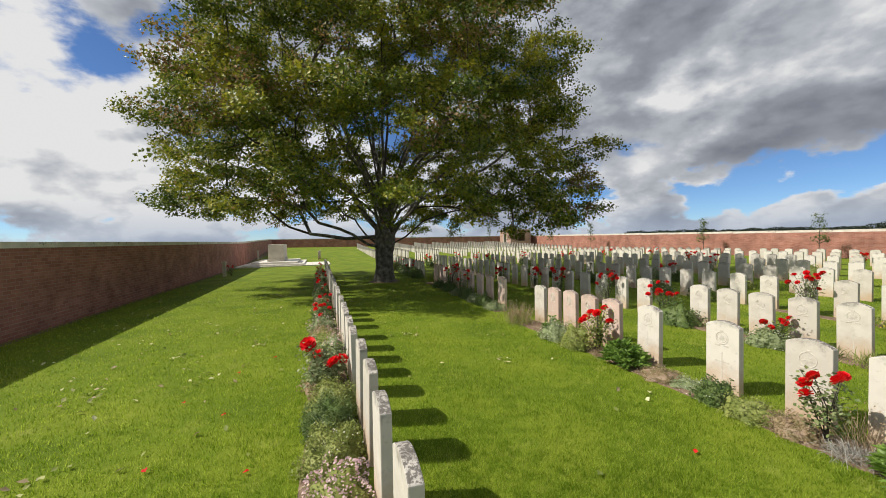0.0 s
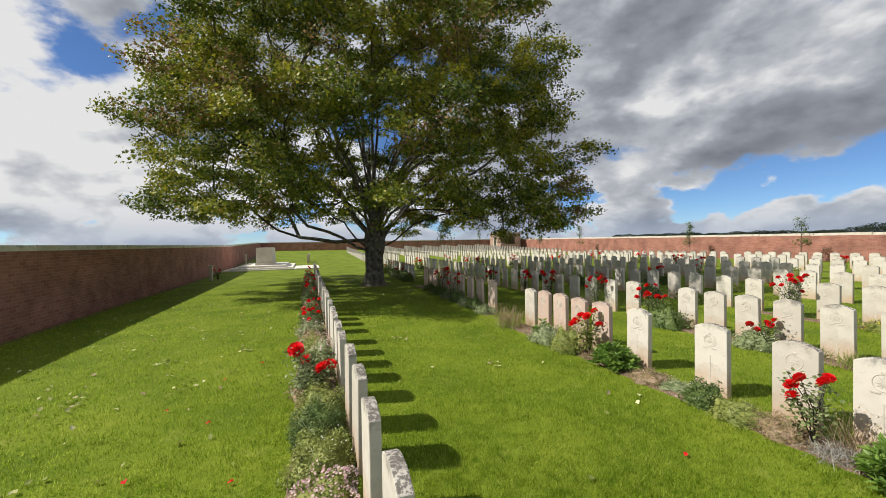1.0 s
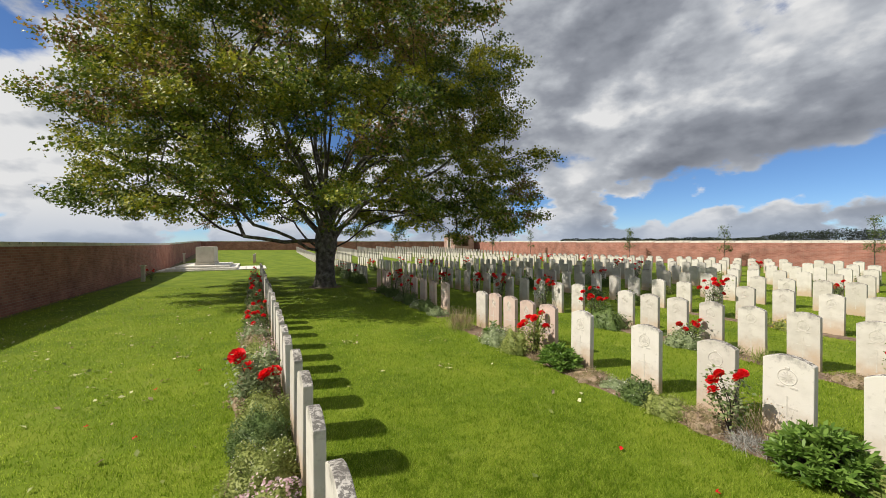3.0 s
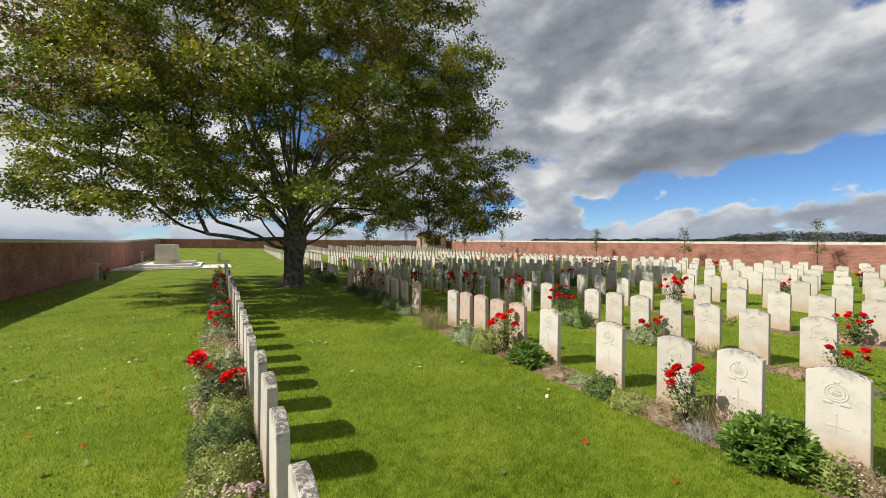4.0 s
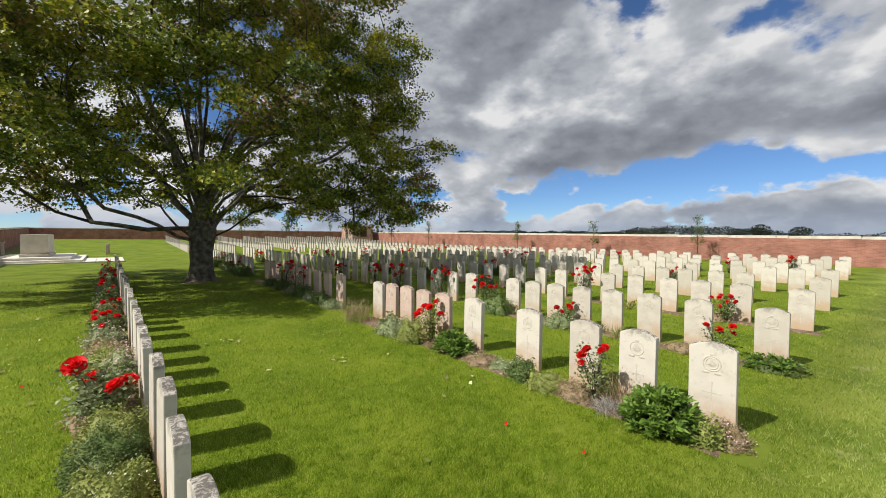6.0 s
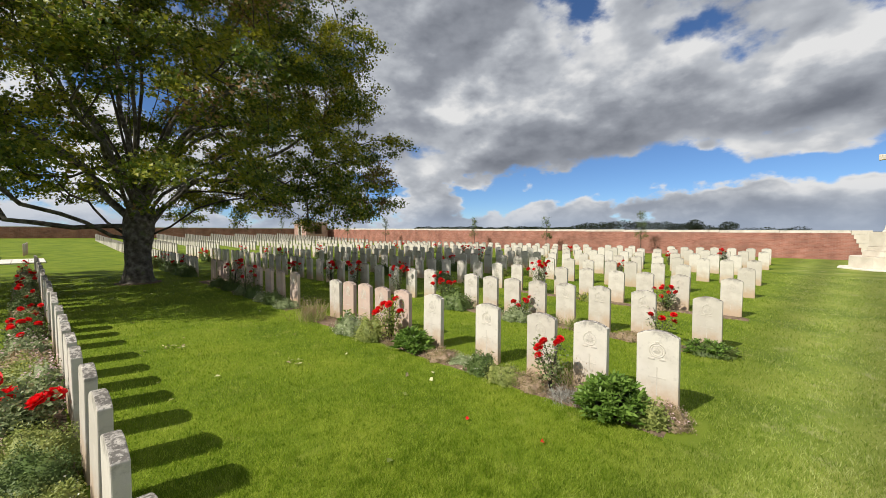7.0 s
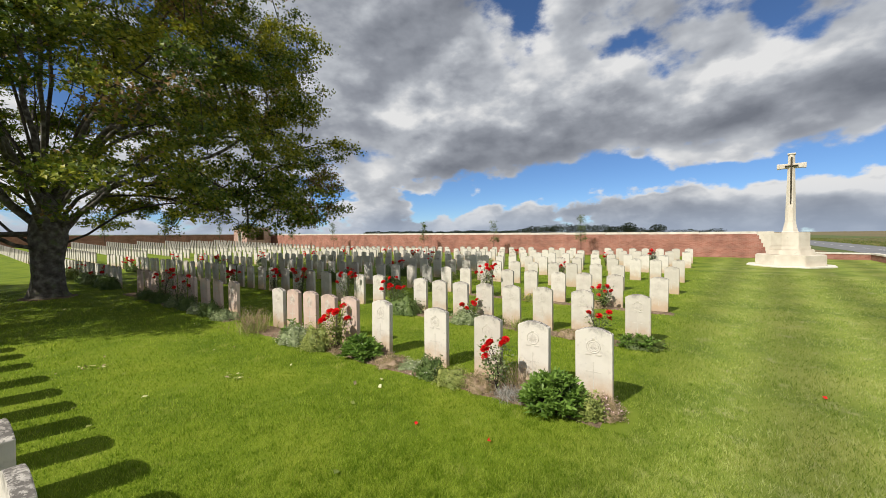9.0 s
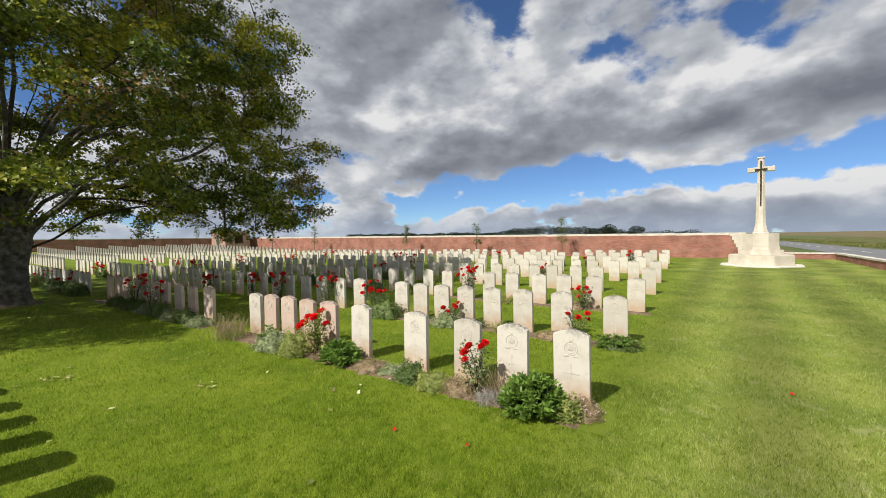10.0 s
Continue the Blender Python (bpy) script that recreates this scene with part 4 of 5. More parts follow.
def build_shelter(x=28.6, y=50.5):
    ob = new("shelter")
    ob.location = (x, y, lift(x, y))
    tagged(ob, "small flat-roofed red brick shelter in the corner", "shelter")
    w, d, h = 1.7, 1.75, 2.5
    bm = bmesh.new()
    box(bm, -w, -w + 0.3, -d, -0.55, -0.3, h)
    box(bm, -w, -w + 0.3, 0.55, d, -0.3, h)
    box(bm, -w, -w + 0.3, -0.55, 0.55, 2.05, h)
    part("front_wall", bm, PALE_BRICK, ob, "brick wall with open doorway")
    bm = bmesh.new()
    box(bm, -w + 0.302, -0.45, -d, -d + 0.3, -0.3, h)
    box(bm, 0.75, w, -d, -d + 0.3, -0.3, h)
    box(bm, -0.45, 0.75, -d, -d + 0.3, -0.3, 0.9)
    box(bm, -0.45, 0.75, -d, -d + 0.3, 2.05, h)
    part("side_wall", bm, PALE_BRICK, ob, "brick wall with square opening")
    bm = bmesh.new()
    box(bm, w - 0.3, w, -d + 0.302, d, -0.3, h)
    box(bm, -w + 0.302, w - 0.302, d - 0.3, d, -0.3, h)
    part("back_wall", bm, PALE_BRICK, ob)
    bm = bmesh.new()
    box(bm, -w - 0.18, w + 0.18, -d - 0.18, d + 0.18, h + 0.002, h + 0.16, 0.02)
    part("roof", bm, ROOFING, ob, "flat pale stone roof slab")
    for y0 in (-0.54, 0.42):
        bm = bmesh.new()
        box(bm, -w - 0.05, -w + 0.34, y0, y0 + 0.12, -0.1, 2.04)
        part("door_jamb", bm, PALE, ob)


build_shelter()


def wall_post(x, y, h):
    bm = bmesh.new()
    box(bm, -0.08, 0.08, -0.08, 0.08, -0.1, h - 0.06, 0.01)
    me = bpy.data.meshes.new("stone_post")
    bm.to_mesh(me)
    bm.free()
    me.materials.append(PALE)
    ob = new("stone_post", me)
    ob.location = (x, y, lift(x, y))
    tagged(ob, "short square stone post beside the shaded wall", "post", "posts by the wall")
    bm = bmesh.new()
    box(bm, -0.12, 0.12, -0.12, 0.12, h - 0.058, h, 0.015)
    part("cap", bm, PALE, ob)


wall_post(-5.35, 20.8, 0.82)
wall_post(-5.9, 37.5, 0.9)


def lone_stones():
    for k in range(4):
        st = new("headstone", SLAB_PINK if k != 1 else SLAB)
        x, y = -0.42 + 0.06 * k, 35.0 + 0.8 * k
        st.matrix_basis = pose(x, y, lift(x, y), 0, 0, rng.uniform(-1, 1))
        tagged(st, "headstone standing apart on the far lawn", "headstone", "rows of headstones")


lone_stones()

# ---------------- distance ----------------


def far_woods():
    """A dark line of trees on the skyline, with a taller clump and two single trees."""
    g = np.random.default_rng(5)
    cs, sz = [], []

    def clump(azim, dist, width, height, n):
        a = radians(azim)
        c = np.array((math.sin(a) * dist, math.cos(a) * dist, 0.0))
        z = lift(c[0], c[1])
        p = g.normal(size=(n, 3))
        p /= np.linalg.norm(p, axis=1, keepdims=True)
        p *= g.random((n, 1)) ** 0.35
        p *= np.array((width / 2, width / 2, height / 2)) * g.uniform(0.85, 1.1)
        cs.append(p + c + np.array((0, 0, z + height * 0.48)))
        sz.append(g.uniform(0.6, 1.3, n))

    az = 44.0
    while az < 83:
        k = max(0, 1 - abs(az - 74) / 9)
        h = 3.5 + 6.0 * k ** 0.6 + g.uniform(-0.6, 1.2)
        clump(az, 420 + g.uniform(-20, 20), 15, h * 1.15, 800)
        az += g.uniform(0.7, 1.2)
    clump(80.6, 400, 17, 12, 1500)
    clump(84.0, 410, 16, 10.5, 1500)
    for a, w, h in ((86, 16, 5), (87.5, 14, 5.5), (89, 12, 4.5), (90.2, 16, 6), (118, 60, 6), (122, 60, 8)):
        clump(a, 420 if a < 100 else 700, w, h, 350)
    ob = leaf_cloud("far_woods", np.concatenate(cs), np.concatenate(sz), WOODS, None, 3)
    tagged(ob, "dark line of distant trees on the skyline", "woods", kind="stuff")


far_woods()

# ---------------- plants ----------------


def blades(name, bases, dirs, lengths, widths, mat, parent=None, seed=1, droop=0.25):
    """Many pointed blades, each bent once, in one mesh: where they rise, their way, length, width."""
    g = np.random.default_rng(seed)
    b = np.asarray(bases, float)
    d = np.asarray(dirs, float)
    d /= np.linalg.norm(d, axis=1, keepdims=True) + 1e-9
    n = len(b)
    ln, wd = np.asarray(lengths, float).reshape(-1, 1), np.asarray(widths, float).reshape(-1, 1)
    side = np.cross(d, g.normal(size=(n, 3)))
    side /= np.linalg.norm(side, axis=1, keepdims=True) + 1e-9
    down = np.array((0, 0, -1.0))
    mid = b + d * ln * 0.5
    tip = b + d * ln + down * ln * droop
    v = np.stack([b - side * wd * 0.25, b + side * wd * 0.25, mid - side * wd * 0.5, mid + side * wd * 0.5, tip], axis=1)
    i = np.arange(n)[:, None] * 5
    tri = np.concatenate([i + np.array([0, 1, 3]), i + np.array([0, 3, 2]), i + np.array([2, 3, 4])], axis=1).reshape(-1)
    me = bpy.data.meshes.new(name)
    me.vertices.add(5 * n)
    me.vertices.foreach_set("co", v.ravel())
    me.loops.add(9 * n)
    me.loops.foreach_set("vertex_index", tri)
    me.polygons.add(3 * n)
    me.polygons.foreach_set("loop_start", np.arange(0, 9 * n, 3))
    me.polygons.foreach_set("loop_total", np.full(3 * n, 3))
    me.materials.append(mat)
    me.update()
    me.validate()
    ob = new(name, me)
    if parent:
        ob.parent = parent
    return ob


def bloom_mesh(name, mat, size, seed):
    """A full double flower: four whorls of cupped petals."""
    r = random.Random(seed)
    bm = bmesh.new()
    for ring, (count, rad, tilt, zz) in enumerate(((6, 0.85, -0.1, 0.08), (6, 0.98, 0.45, 0.0), (6, 0.95, 0.85, 0.08), (5, 0.80, 1.15, 0.20), (4, 0.52, 1.38, 0.36))):
        for k in range(count):
            a = 2 * math.pi * (k + 0.37 * ring) / count + r.uniform(-0.2, 0.2)
            ca, sa = math.cos(a), math.sin(a)
            ct, st = math.cos(tilt), math.sin(tilt)
            w = rad * 0.62

            def at(u, v, lift_):
                x, y, z = u * ct, v, u * st * 0.8 + zz + lift_
                return bm.verts.new(((x * ca - y * sa) * size, (x * sa + y * ca) * size, z * size))

            p = [at(0, 0, 0), at(rad * 0.55, -w, 0.06), at(rad * 0.62, 0, -0.05), at(rad * 0.55, w, 0.06), at(rad * 1.0, -w * 0.55, 0.02), at(rad * 1.06, 0, -0.08), at(rad * 1.0, w * 0.55, 0.02)]
            for f in ((0, 1, 2), (0, 2, 3), (1, 4, 5, 2), (2, 5, 6, 3)):
                bm.faces.new([p[i] for i in f])
    me = bpy.data.meshes.new(name)
    bm.to_mesh(me)
    bm.free()
    me.materials.append(mat)
    me.polygons.foreach_set("use_smooth", [True] * len(me.polygons))
    return me


ROSES = [bloom_mesh("bloom", RED_PETAL, 0.056, k) for k in range(3)]


def rose_bush(x, y, h, blooms, width=0.22, mat=None, seed=0, label="red rose bush in bloom in the flower bed", n=320, size=1.0):
    r = random.Random(seed + 900)
    g = np.random.default_rng(seed + 900)
    ob = new("rose_bush")
    ob.location = (x, y, lift(x, y))
    tagged(ob, label, "rose bush", "rose bushes")
    tips, cs = [], []
    for k in range(max(5, blooms + 2)):
        a = r.uniform(0, 6.28)
        w = width * r.uniform(0.3, 1.1)
        tip = Vector((math.cos(a) * w, math.sin(a) * w, h * r.uniform(0.58, 1.0)))
        mid = Vector((tip.x * 0.35 + r.gauss(0, 0.02), tip.y * 0.35 + r.gauss(0, 0.02), tip.z * 0.55))
        root = Vector((r.gauss(0, 0.02), r.gauss(0, 0.02), -0.03))
        mesh_object("cane", *tube([root, mid, tip], [0.006, 0.005, 0.003], 5), TWIG, ob, True)
        tips.append(tip)
        for t in np.linspace(0.30, 0.96, 9):
            p = root.lerp(mid, t / 0.55) if t < 0.55 else mid.lerp(tip, (t - 0.55) / 0.45)
            cs.append(np.array(p[:]) + g.normal(size=(max(4, int(1.6 * n) // (9 * max(5, blooms + 2))), 3)) * (0.065, 0.065, 0.045))
    c = np.concatenate(cs)
    leaf_cloud("foliage", c, g.uniform(0.028, 0.055, len(c)), mat or ROSE_LEAF, ob, seed, up=0.6, narrow=0.7)
    for k in range(blooms):
        t = tips[k % len(tips)] + (Vector((r.gauss(0, 0.03), r.gauss(0, 0.03), r.uniform(-0.06, 0.0))) if k >= len(tips) else Vector())
        b = new("bloom", ROSES[k % 3])
        b.parent = ob
        s = size * r.uniform(0.85, 1.25)
        b.matrix_basis = pose(t.x, t.y, t.z, r.uniform(-30, 30), r.uniform(-50, -5), r.uniform(0, 360)) @ Matrix.Diagonal((s, s, s, 1))
        tagged(b, "deep red rose")
    return ob


def mound(x, y, rx, ry, h, mat, n=500, leaf=0.03, seed=0, label="", category="bedding plant", flowers=None, nf=0, fsize=0.022, narrow=0.6, name="mound_plant"):
    """A low cushion of small leaves, with flowers over it where it blooms."""
    g = np.random.default_rng(seed + 300)
    rx, ry, h, n = rx * 1.03, ry * 1.08, h * 1.3, int(n * 1.9)
    ob = new(name)
    ob.location = (x, y, lift(x, y))
    tagged(ob, label, category, "bedding plants")

    def shell(k, lo):
        u = g.normal(size=(k, 3))
        u[:, 2] = np.abs(u[:, 2])
        u /= np.linalg.norm(u, axis=1, keepdims=True)
        wob = 1 + 0.28 * np.sin(u[:, :1] * 6 + seed) * np.cos(u[:, 1:2] * 5 + 2 * seed)
        return u * (lo + (1 - lo) * g.random((k, 1))) * wob * np.array((rx, ry, h)) + np.array((0, 0, 0.01))

    # the cushion's body of packed stems and old leaves
    rings, segs = 5, 14
    vs, fs = [(0, 0, h * 0.80)], []
    for i in range(1, rings + 1):
        e = math.pi / 2 * (1 - i / rings)
        for k in range(segs):
            a = 2 * math.pi * k / segs
            u = (math.cos(e) * math.cos(a), math.cos(e) * math.sin(a), math.sin(e))
            wob = (1 + 0.28 * math.sin(u[0] * 6 + seed) * math.cos(u[1] * 5 + 2 * seed)) * 0.80 * g.uniform(0.92, 1.06)
            vs.append((u[0] * rx * wob, u[1] * ry * wob, u[2] * h * wob - 0.02 * (i == rings)))
    for k in range(segs):
        q = (k + 1) % segs
        fs.append((0, 1 + k, 1 + q))
        for i in range(rings - 1):
            fs.append((1 + i * segs + k, 1 + (i + 1) * segs + k, 1 + (i + 1) * segs + q, 1 + i * segs + q))
    mesh_object("cushion", vs, fs, mat, ob, True)
    p = shell(n, 0.72)
    leaf_cloud("foliage", p, g.uniform(0.7, 1.3, n) * leaf, mat, ob, seed, up=0.5, narrow=narrow)
    tw = []
    for q in p[: min(26, n)]:
        tw.append(tube([Vector((q[0] * 0.2, q[1] * 0.2, -0.02)), Vector(q)], [0.004, 0.002], 4))
    joined("stem", tw, TWIG, ob)
    if flowers:
        f = shell(nf, 0.97) * np.array((1.02, 1.02, 1.06))
        leaf_cloud("blossom", f, g.uniform(0.7, 1.3, nf) * fsize, flowers, ob, seed + 1, up=1.0, narrow=0.9)
    return ob


def leafy_shrub(x, y, rx, ry, h, seed, label, mat=None, stems=60, leaf=0.10):
    """A bush of upright shoots, each ringed with long pointed leaves."""
    g = np.random.default_rng(seed + 70)
    ob = new("leafy_shrub")
    ob.location = (x, y, lift(x, y))
    tagged(ob, label, "shrub", "shrubs in the beds")
    b, d, ln, tw = [], [], [], []
    for k in range(stems):
        u = g.normal(size=3)
        u[2] = abs(u[2]) + 0.15
        u /= np.linalg.norm(u)
        tip = u * np.array((rx, ry, h)) * g.uniform(0.84, 1.0)
        tw.append(tube([Vector((tip[0] * 0.3, tip[1] * 0.3, -0.02)), Vector(tip * 0.6 + np.array((0, 0, 0.02))), Vector(tip)], [0.005, 0.004, 0.002], 4))
        for q in range(15):
            a = 2.4 * q
            out = np.array((math.cos(a), math.sin(a), g.uniform(0.1, 0.8))) + u * 0.7
            b.append(tip * (1 - 0.022 * q))
            d.append(out)
            ln.append(leaf * g.uniform(0.7, 1.15))
    blades("foliage", b, d, ln, np.array(ln) * 0.27, mat or SHRUB_LEAF, ob, seed, 0.22)
    joined("stem", tw, TWIG, ob)
    return ob


def tuft(x, y, r0, h, mat, seed, label, n=160, width=0.006, droop=0.2, open_=0.5, heads=False):
    """A tussock of arching stems."""
    g = np.random.default_rng(seed + 20)
    ob = new("grass_tuft")
    ob.location = (x, y, lift(x, y))
    tagged(ob, label, "ornamental grass", "tufts in the beds")
    base = g.normal(size=(n, 3)) * np.array((r0 * 0.4, r0 * 0.4, 0))
    d = g.normal(size=(n, 3)) * open_
    d[:, 2] = 1.0
    blades("haulm", base, d, g.uniform(0.5, 1.0, n) * h, np.full(n, width), mat, ob, seed, droop)
    if heads:
        dn = d / np.linalg.norm(d, axis=1, keepdims=True)
        c = base + dn * h * g.uniform(0.6, 0.9, (n, 1)) + np.array((0, 0, -0.5 * droop * h))
        tagged(leaf_cloud("seed_head", c[: n // 2], np.full(n // 2, 0.022), mat, ob, seed), kind="stuff")
    return ob


def bed(name, x0, x1, y0, y1, label, lean=0.0):
    """A strip of dug earth with an uneven edge, a finger above the turf."""
    ny, nx = max(2, round((y1 - y0) / 0.12)), 7
    vs, fs = [], []
    for j in range(ny + 1):
        y = y0 + (y1 - y0) * j / ny
        dx = lean * (y + 2.2)
        wob = 0.05 * noise.noise(Vector((x0, y * 1.7, 0))) + 0.03 * noise.noise(Vector((x0, y * 6, 4)))
        for i in range(nx + 1):
            t = i / nx
            x = x0 + wob * (1 - t) + (x1 - x0) * t + dx
            edge = min(t, 1 - t, j / ny * 6, (ny - j) / ny * 6)
            vs.append((x, y, lift(x, y) + (-0.01 if edge <= 0 else 0.012 + 0.02 * noise.noise(Vector((x * 9, y * 9, 1))) + 0.012 * min(1, edge * 4))))
    w = nx + 1
    for j in range(ny):
        for i in range(nx):
            fs.append((j * w + i, j * w + i + 1, (j + 1) * w + i + 1, (j + 1) * w + i))
    tagged(mesh_object(name, vs, fs, SOIL, None, True), label, "flower bed", kind="structure")


bed("flower_bed_1", -0.60, -0.07, -1.9, 20.9, "strip of brown earth along the headstones")
bed("flower_bed_2", 3.42, 3.94, -2.24, 4.55, "strip of brown earth along the headstones", LEAN)
bed("flower_bed_3", 3.5, 3.94, 5.5, 12.9, "strip of brown earth along the headstones", LEAN)
bed("flower_bed_4", 6.32, 6.69, -2.35, 4.0, "strip of brown earth along the headstones", LEAN)
bed("flower_bed_5", 9.40, 9.74, -2.35, 3.2, "strip of brown earth along the headstones", LEAN)

# second row of stones: the planting before it, near to far
mound(3.76, -2.17, 0.20, 0.19, 0.12, RUSSET_LEAF, 1500, 0.014, 1, "low mat of russet stonecrop on the earth", flowers=PINK_PETAL, nf=160, fsize=0.014)
mound(3.60, -2.06, 0.18, 0.16, 0.17, LIME_LEAF, 500, 0.03, 2, "small lime green cushion plant")
leafy_shrub(3.55, -1.72, 0.30, 0.36, 0.42, 3, "bushy bright green shrub with pointed leaves", stems=210, leaf=0.092)
tuft(3.62, -1.24, 0.22, 0.24, GREY_LEAF, 4, "silvery grey tussock of fine leaves", n=420, width=0.005, droop=0.5, open_=0.8)
tuft(3.74, -1.22, 0.16, 0.50, DRY_STEM, 5, "dry straw-coloured grass with seed heads", n=90, width=0.004, droop=0.12, open_=0.28, heads=True)
rose_bush(3.70, -1.0, 0.60, 5, 0.19, None, 6, n=300, size=1.1)
mound(3.62, -0.78, 0.20, 0.24, 0.13, RUSSET_LEAF, 1300, 0.016, 7, "low russet brown ground cover")
mound(3.58, -0.45, 0.24, 0.30, 0.14, LIME_LEAF, 800, 0.022, 8, "low yellow-green cushion of stonecrop")
mound(3.62, -0.08, 0.19, 0.21, 0.19, DARK_LEAF, 700, 0.03, 9, "rounded dark green cushion with tiny pale flowers", flowers=WHITE_PETAL, nf=60, fsize=0.013)
mound(3.72, 0.30, 0.20, 0.24, 0.08, SAGE_LEAF, 420, 0.022, 10, "sparse grey-green ground cover", flowers=WHITE_PETAL, nf=70, fsize=0.014)
mound(3.66, 0.66, 0.22, 0.24, 0.11, RUSSET_LEAF, 1300, 0.015, 11, "low russet brown ground cover", flowers=PINK_PETAL, nf=40, fsize=0.013)
leafy_shrub(3.66, 1.28, 0.28, 0.36, 0.32, 12, "bushy green shrub with pointed leaves", stems=120)
tuft(3.62, 1.66, 0.2, 0.26, DRY_STEM, 13, "dry greyish grass tussock in the bed", n=240, width=0.005, droop=0.4, open_=0.6)
rose_bush(3.68, 1.86, 0.74, 6, 0.26, LIME_LEAF, 14, n=460, size=1.25)
mound(3.56, 2.22, 0.24, 0.27, 0.30, LIME_LEAF, 900, 0.03, 15, "rounded yellow-green cushion plant")
mound(3.58, 2.80, 0.27, 0.34, 0.24, SAGE_LEAF, 900, 0.03, 16, "grey-green cushion dotted with white flowers", flowers=WHITE_PETAL, nf=160, fsize=0.02)
leafy_shrub(3.72, 3.12, 0.16, 0.18, 0.34, 17, "small upright green shrub with pointed leaves", stems=24)
tuft(3.60, 4.25, 0.36, 0.62, DRY_STEM, 18, "straw-coloured flowering grass in the bed", n=260, width=0.006, droop=0.15, open_=0.35, heads=True)
tuft(3.60, 4.05, 0.34, 0.42, LIME_LEAF, 19, "green grass tussock among the headstones", n=160, width=0.007, droop=0.3, open_=0.5)
for k, (y, m, h) in enumerate([(5.9, SAGE_LEAF, 0.22), (6.6, DARK_LEAF, 0.36), (7.2, SAGE_LEAF, 0.24), (7.9, DARK_LEAF, 0.40), (8.7, SAGE_LEAF, 0.25), (9.7, DARK_LEAF, 0.38), (10.9, DARK_LEAF, 0.34)]):
    mound(3.68 + LEAN * (y + 2), y, 0.26, 0.34, h * 0.66, m, 800, 0.034, 30 + k, "rounded cushion plant in the tree's shade", flowers=WHITE_PETAL if k in (2, 4) else None, nf=90, fsize=0.024)
rose_bush(3.92, 8.5, 0.85, 6, 0.25, None, 41)
rose_bush(3.95, 9.6, 0.95, 9, 0.3, None, 42)
rose_bush(4.1, 16.5, 0.8, 7, 0.3, None, 43)
rose_bush(4.1, 19.5, 0.8, 6, 0.3, None, 44)
for k, (y, m) in enumerate([(14.9, DARK_LEAF), (15.9, DARK_LEAF), (17.6, SAGE_LEAF), (18.6, DARK_LEAF), (21, LIME_LEAF), (23, DARK_LEAF)]):
    mound(3.72 + LEAN * (y + 2), y, 0.34, 0.45, 0.34, m, 420, 0.06, 50 + k, "rounded cushion plant in the tree's shade")
# third row
mound(6.46, -2.1, 0.26, 0.34, 0.13, YOUNG_LEAF, 300, 0.04, 60, "low green bedding plant beside a headstone")
leafy_shrub(6.46, -2.08, 0.26, 0.36, 0.20, 61, "low leafy green plant at a headstone's foot", stems=46, leaf=0.075)
rose_bush(6.62, -1.42, 0.58, 4, 0.20, None, 62, n=130)
mound(6.5, -1.0, 0.22, 0.3, 0.10, RUSSET_LEAF, 900, 0.018, 63, "low russet brown ground cover")
tuft(6.52, -0.05, 0.2, 0.36, LIME_LEAF, 64, "green grass tussock among the headstones", n=200, width=0.008, droop=0.25, open_=0.4)
tuft(6.52, 0.5, 0.2, 0.32, YOUNG_LEAF, 65, "green grass tussock among the headstones", n=220, width=0.008, droop=0.25, open_=0.5)
rose_bush(6.45, 1.05, 0.48, 7, 0.22, None, 66)
mound(6.4, 1.15, 0.26, 0.34, 0.22, SAGE_LEAF, 600, 0.034, 67, "grey-green cushion dotted with white flowers", flowers=WHITE_PETAL, nf=120, fsize=0.02)
mound(6.5, 2.9, 0.3, 0.45, 0.34, DARK_LEAF, 700, 0.045, 68, "dark green rounded bush before a headstone")
rose_bush(6.62, 3.35, 0.86, 10, 0.28, None, 69)
# fourth row
mound(9.5, 0.9, 0.24, 0.3, 0.16, LIME_LEAF, 400, 0.04, 70, "low cushion with yellow flowers", flowers=YELLOW_PETAL, nf=120, fsize=0.025)
rose_bush(9.52, -0.85, 0.55, 8, 0.25, None, 71)
mound(9.5, -0.6, 0.22, 0.3, 0.14, RUSSET_LEAF, 320, 0.04, 72, "low russet brown ground cover")
tuft(9.5, 1.5, 0.25, 0.4, LIME_LEAF, 73, "green grass tussock among the headstones", n=200, width=0.01)
rose_bush(9.6, 2.4, 0.98, 12, 0.32, None, 74)


def far_planting():
    r = random.Random(81)
    greens = (DARK_LEAF, SAGE_LEAF, LIME_LEAF, YOUNG_LEAF)
    for k in range(46):
        row = r.choice(ROWS[1:7])
        y = r.uniform(3.5, 26) if row < 12 else r.uniform(-1.5, 24)
        x = row - 0.32 + LEAN * (y + 2.2)
        if r.random() < 0.5:
            rose_bush(x, y, r.uniform(0.6, 0.95), r.randint(5, 9), 0.28, None, 100 + k, n=200, label="red rose bush between distant headstones", size=1.2)
        else:
            mound(x, y, 0.3, 0.4, r.uniform(0.2, 0.4), r.choice(greens), 260, 0.07, 100 + k, "green cushion plant between headstones")


far_planting()

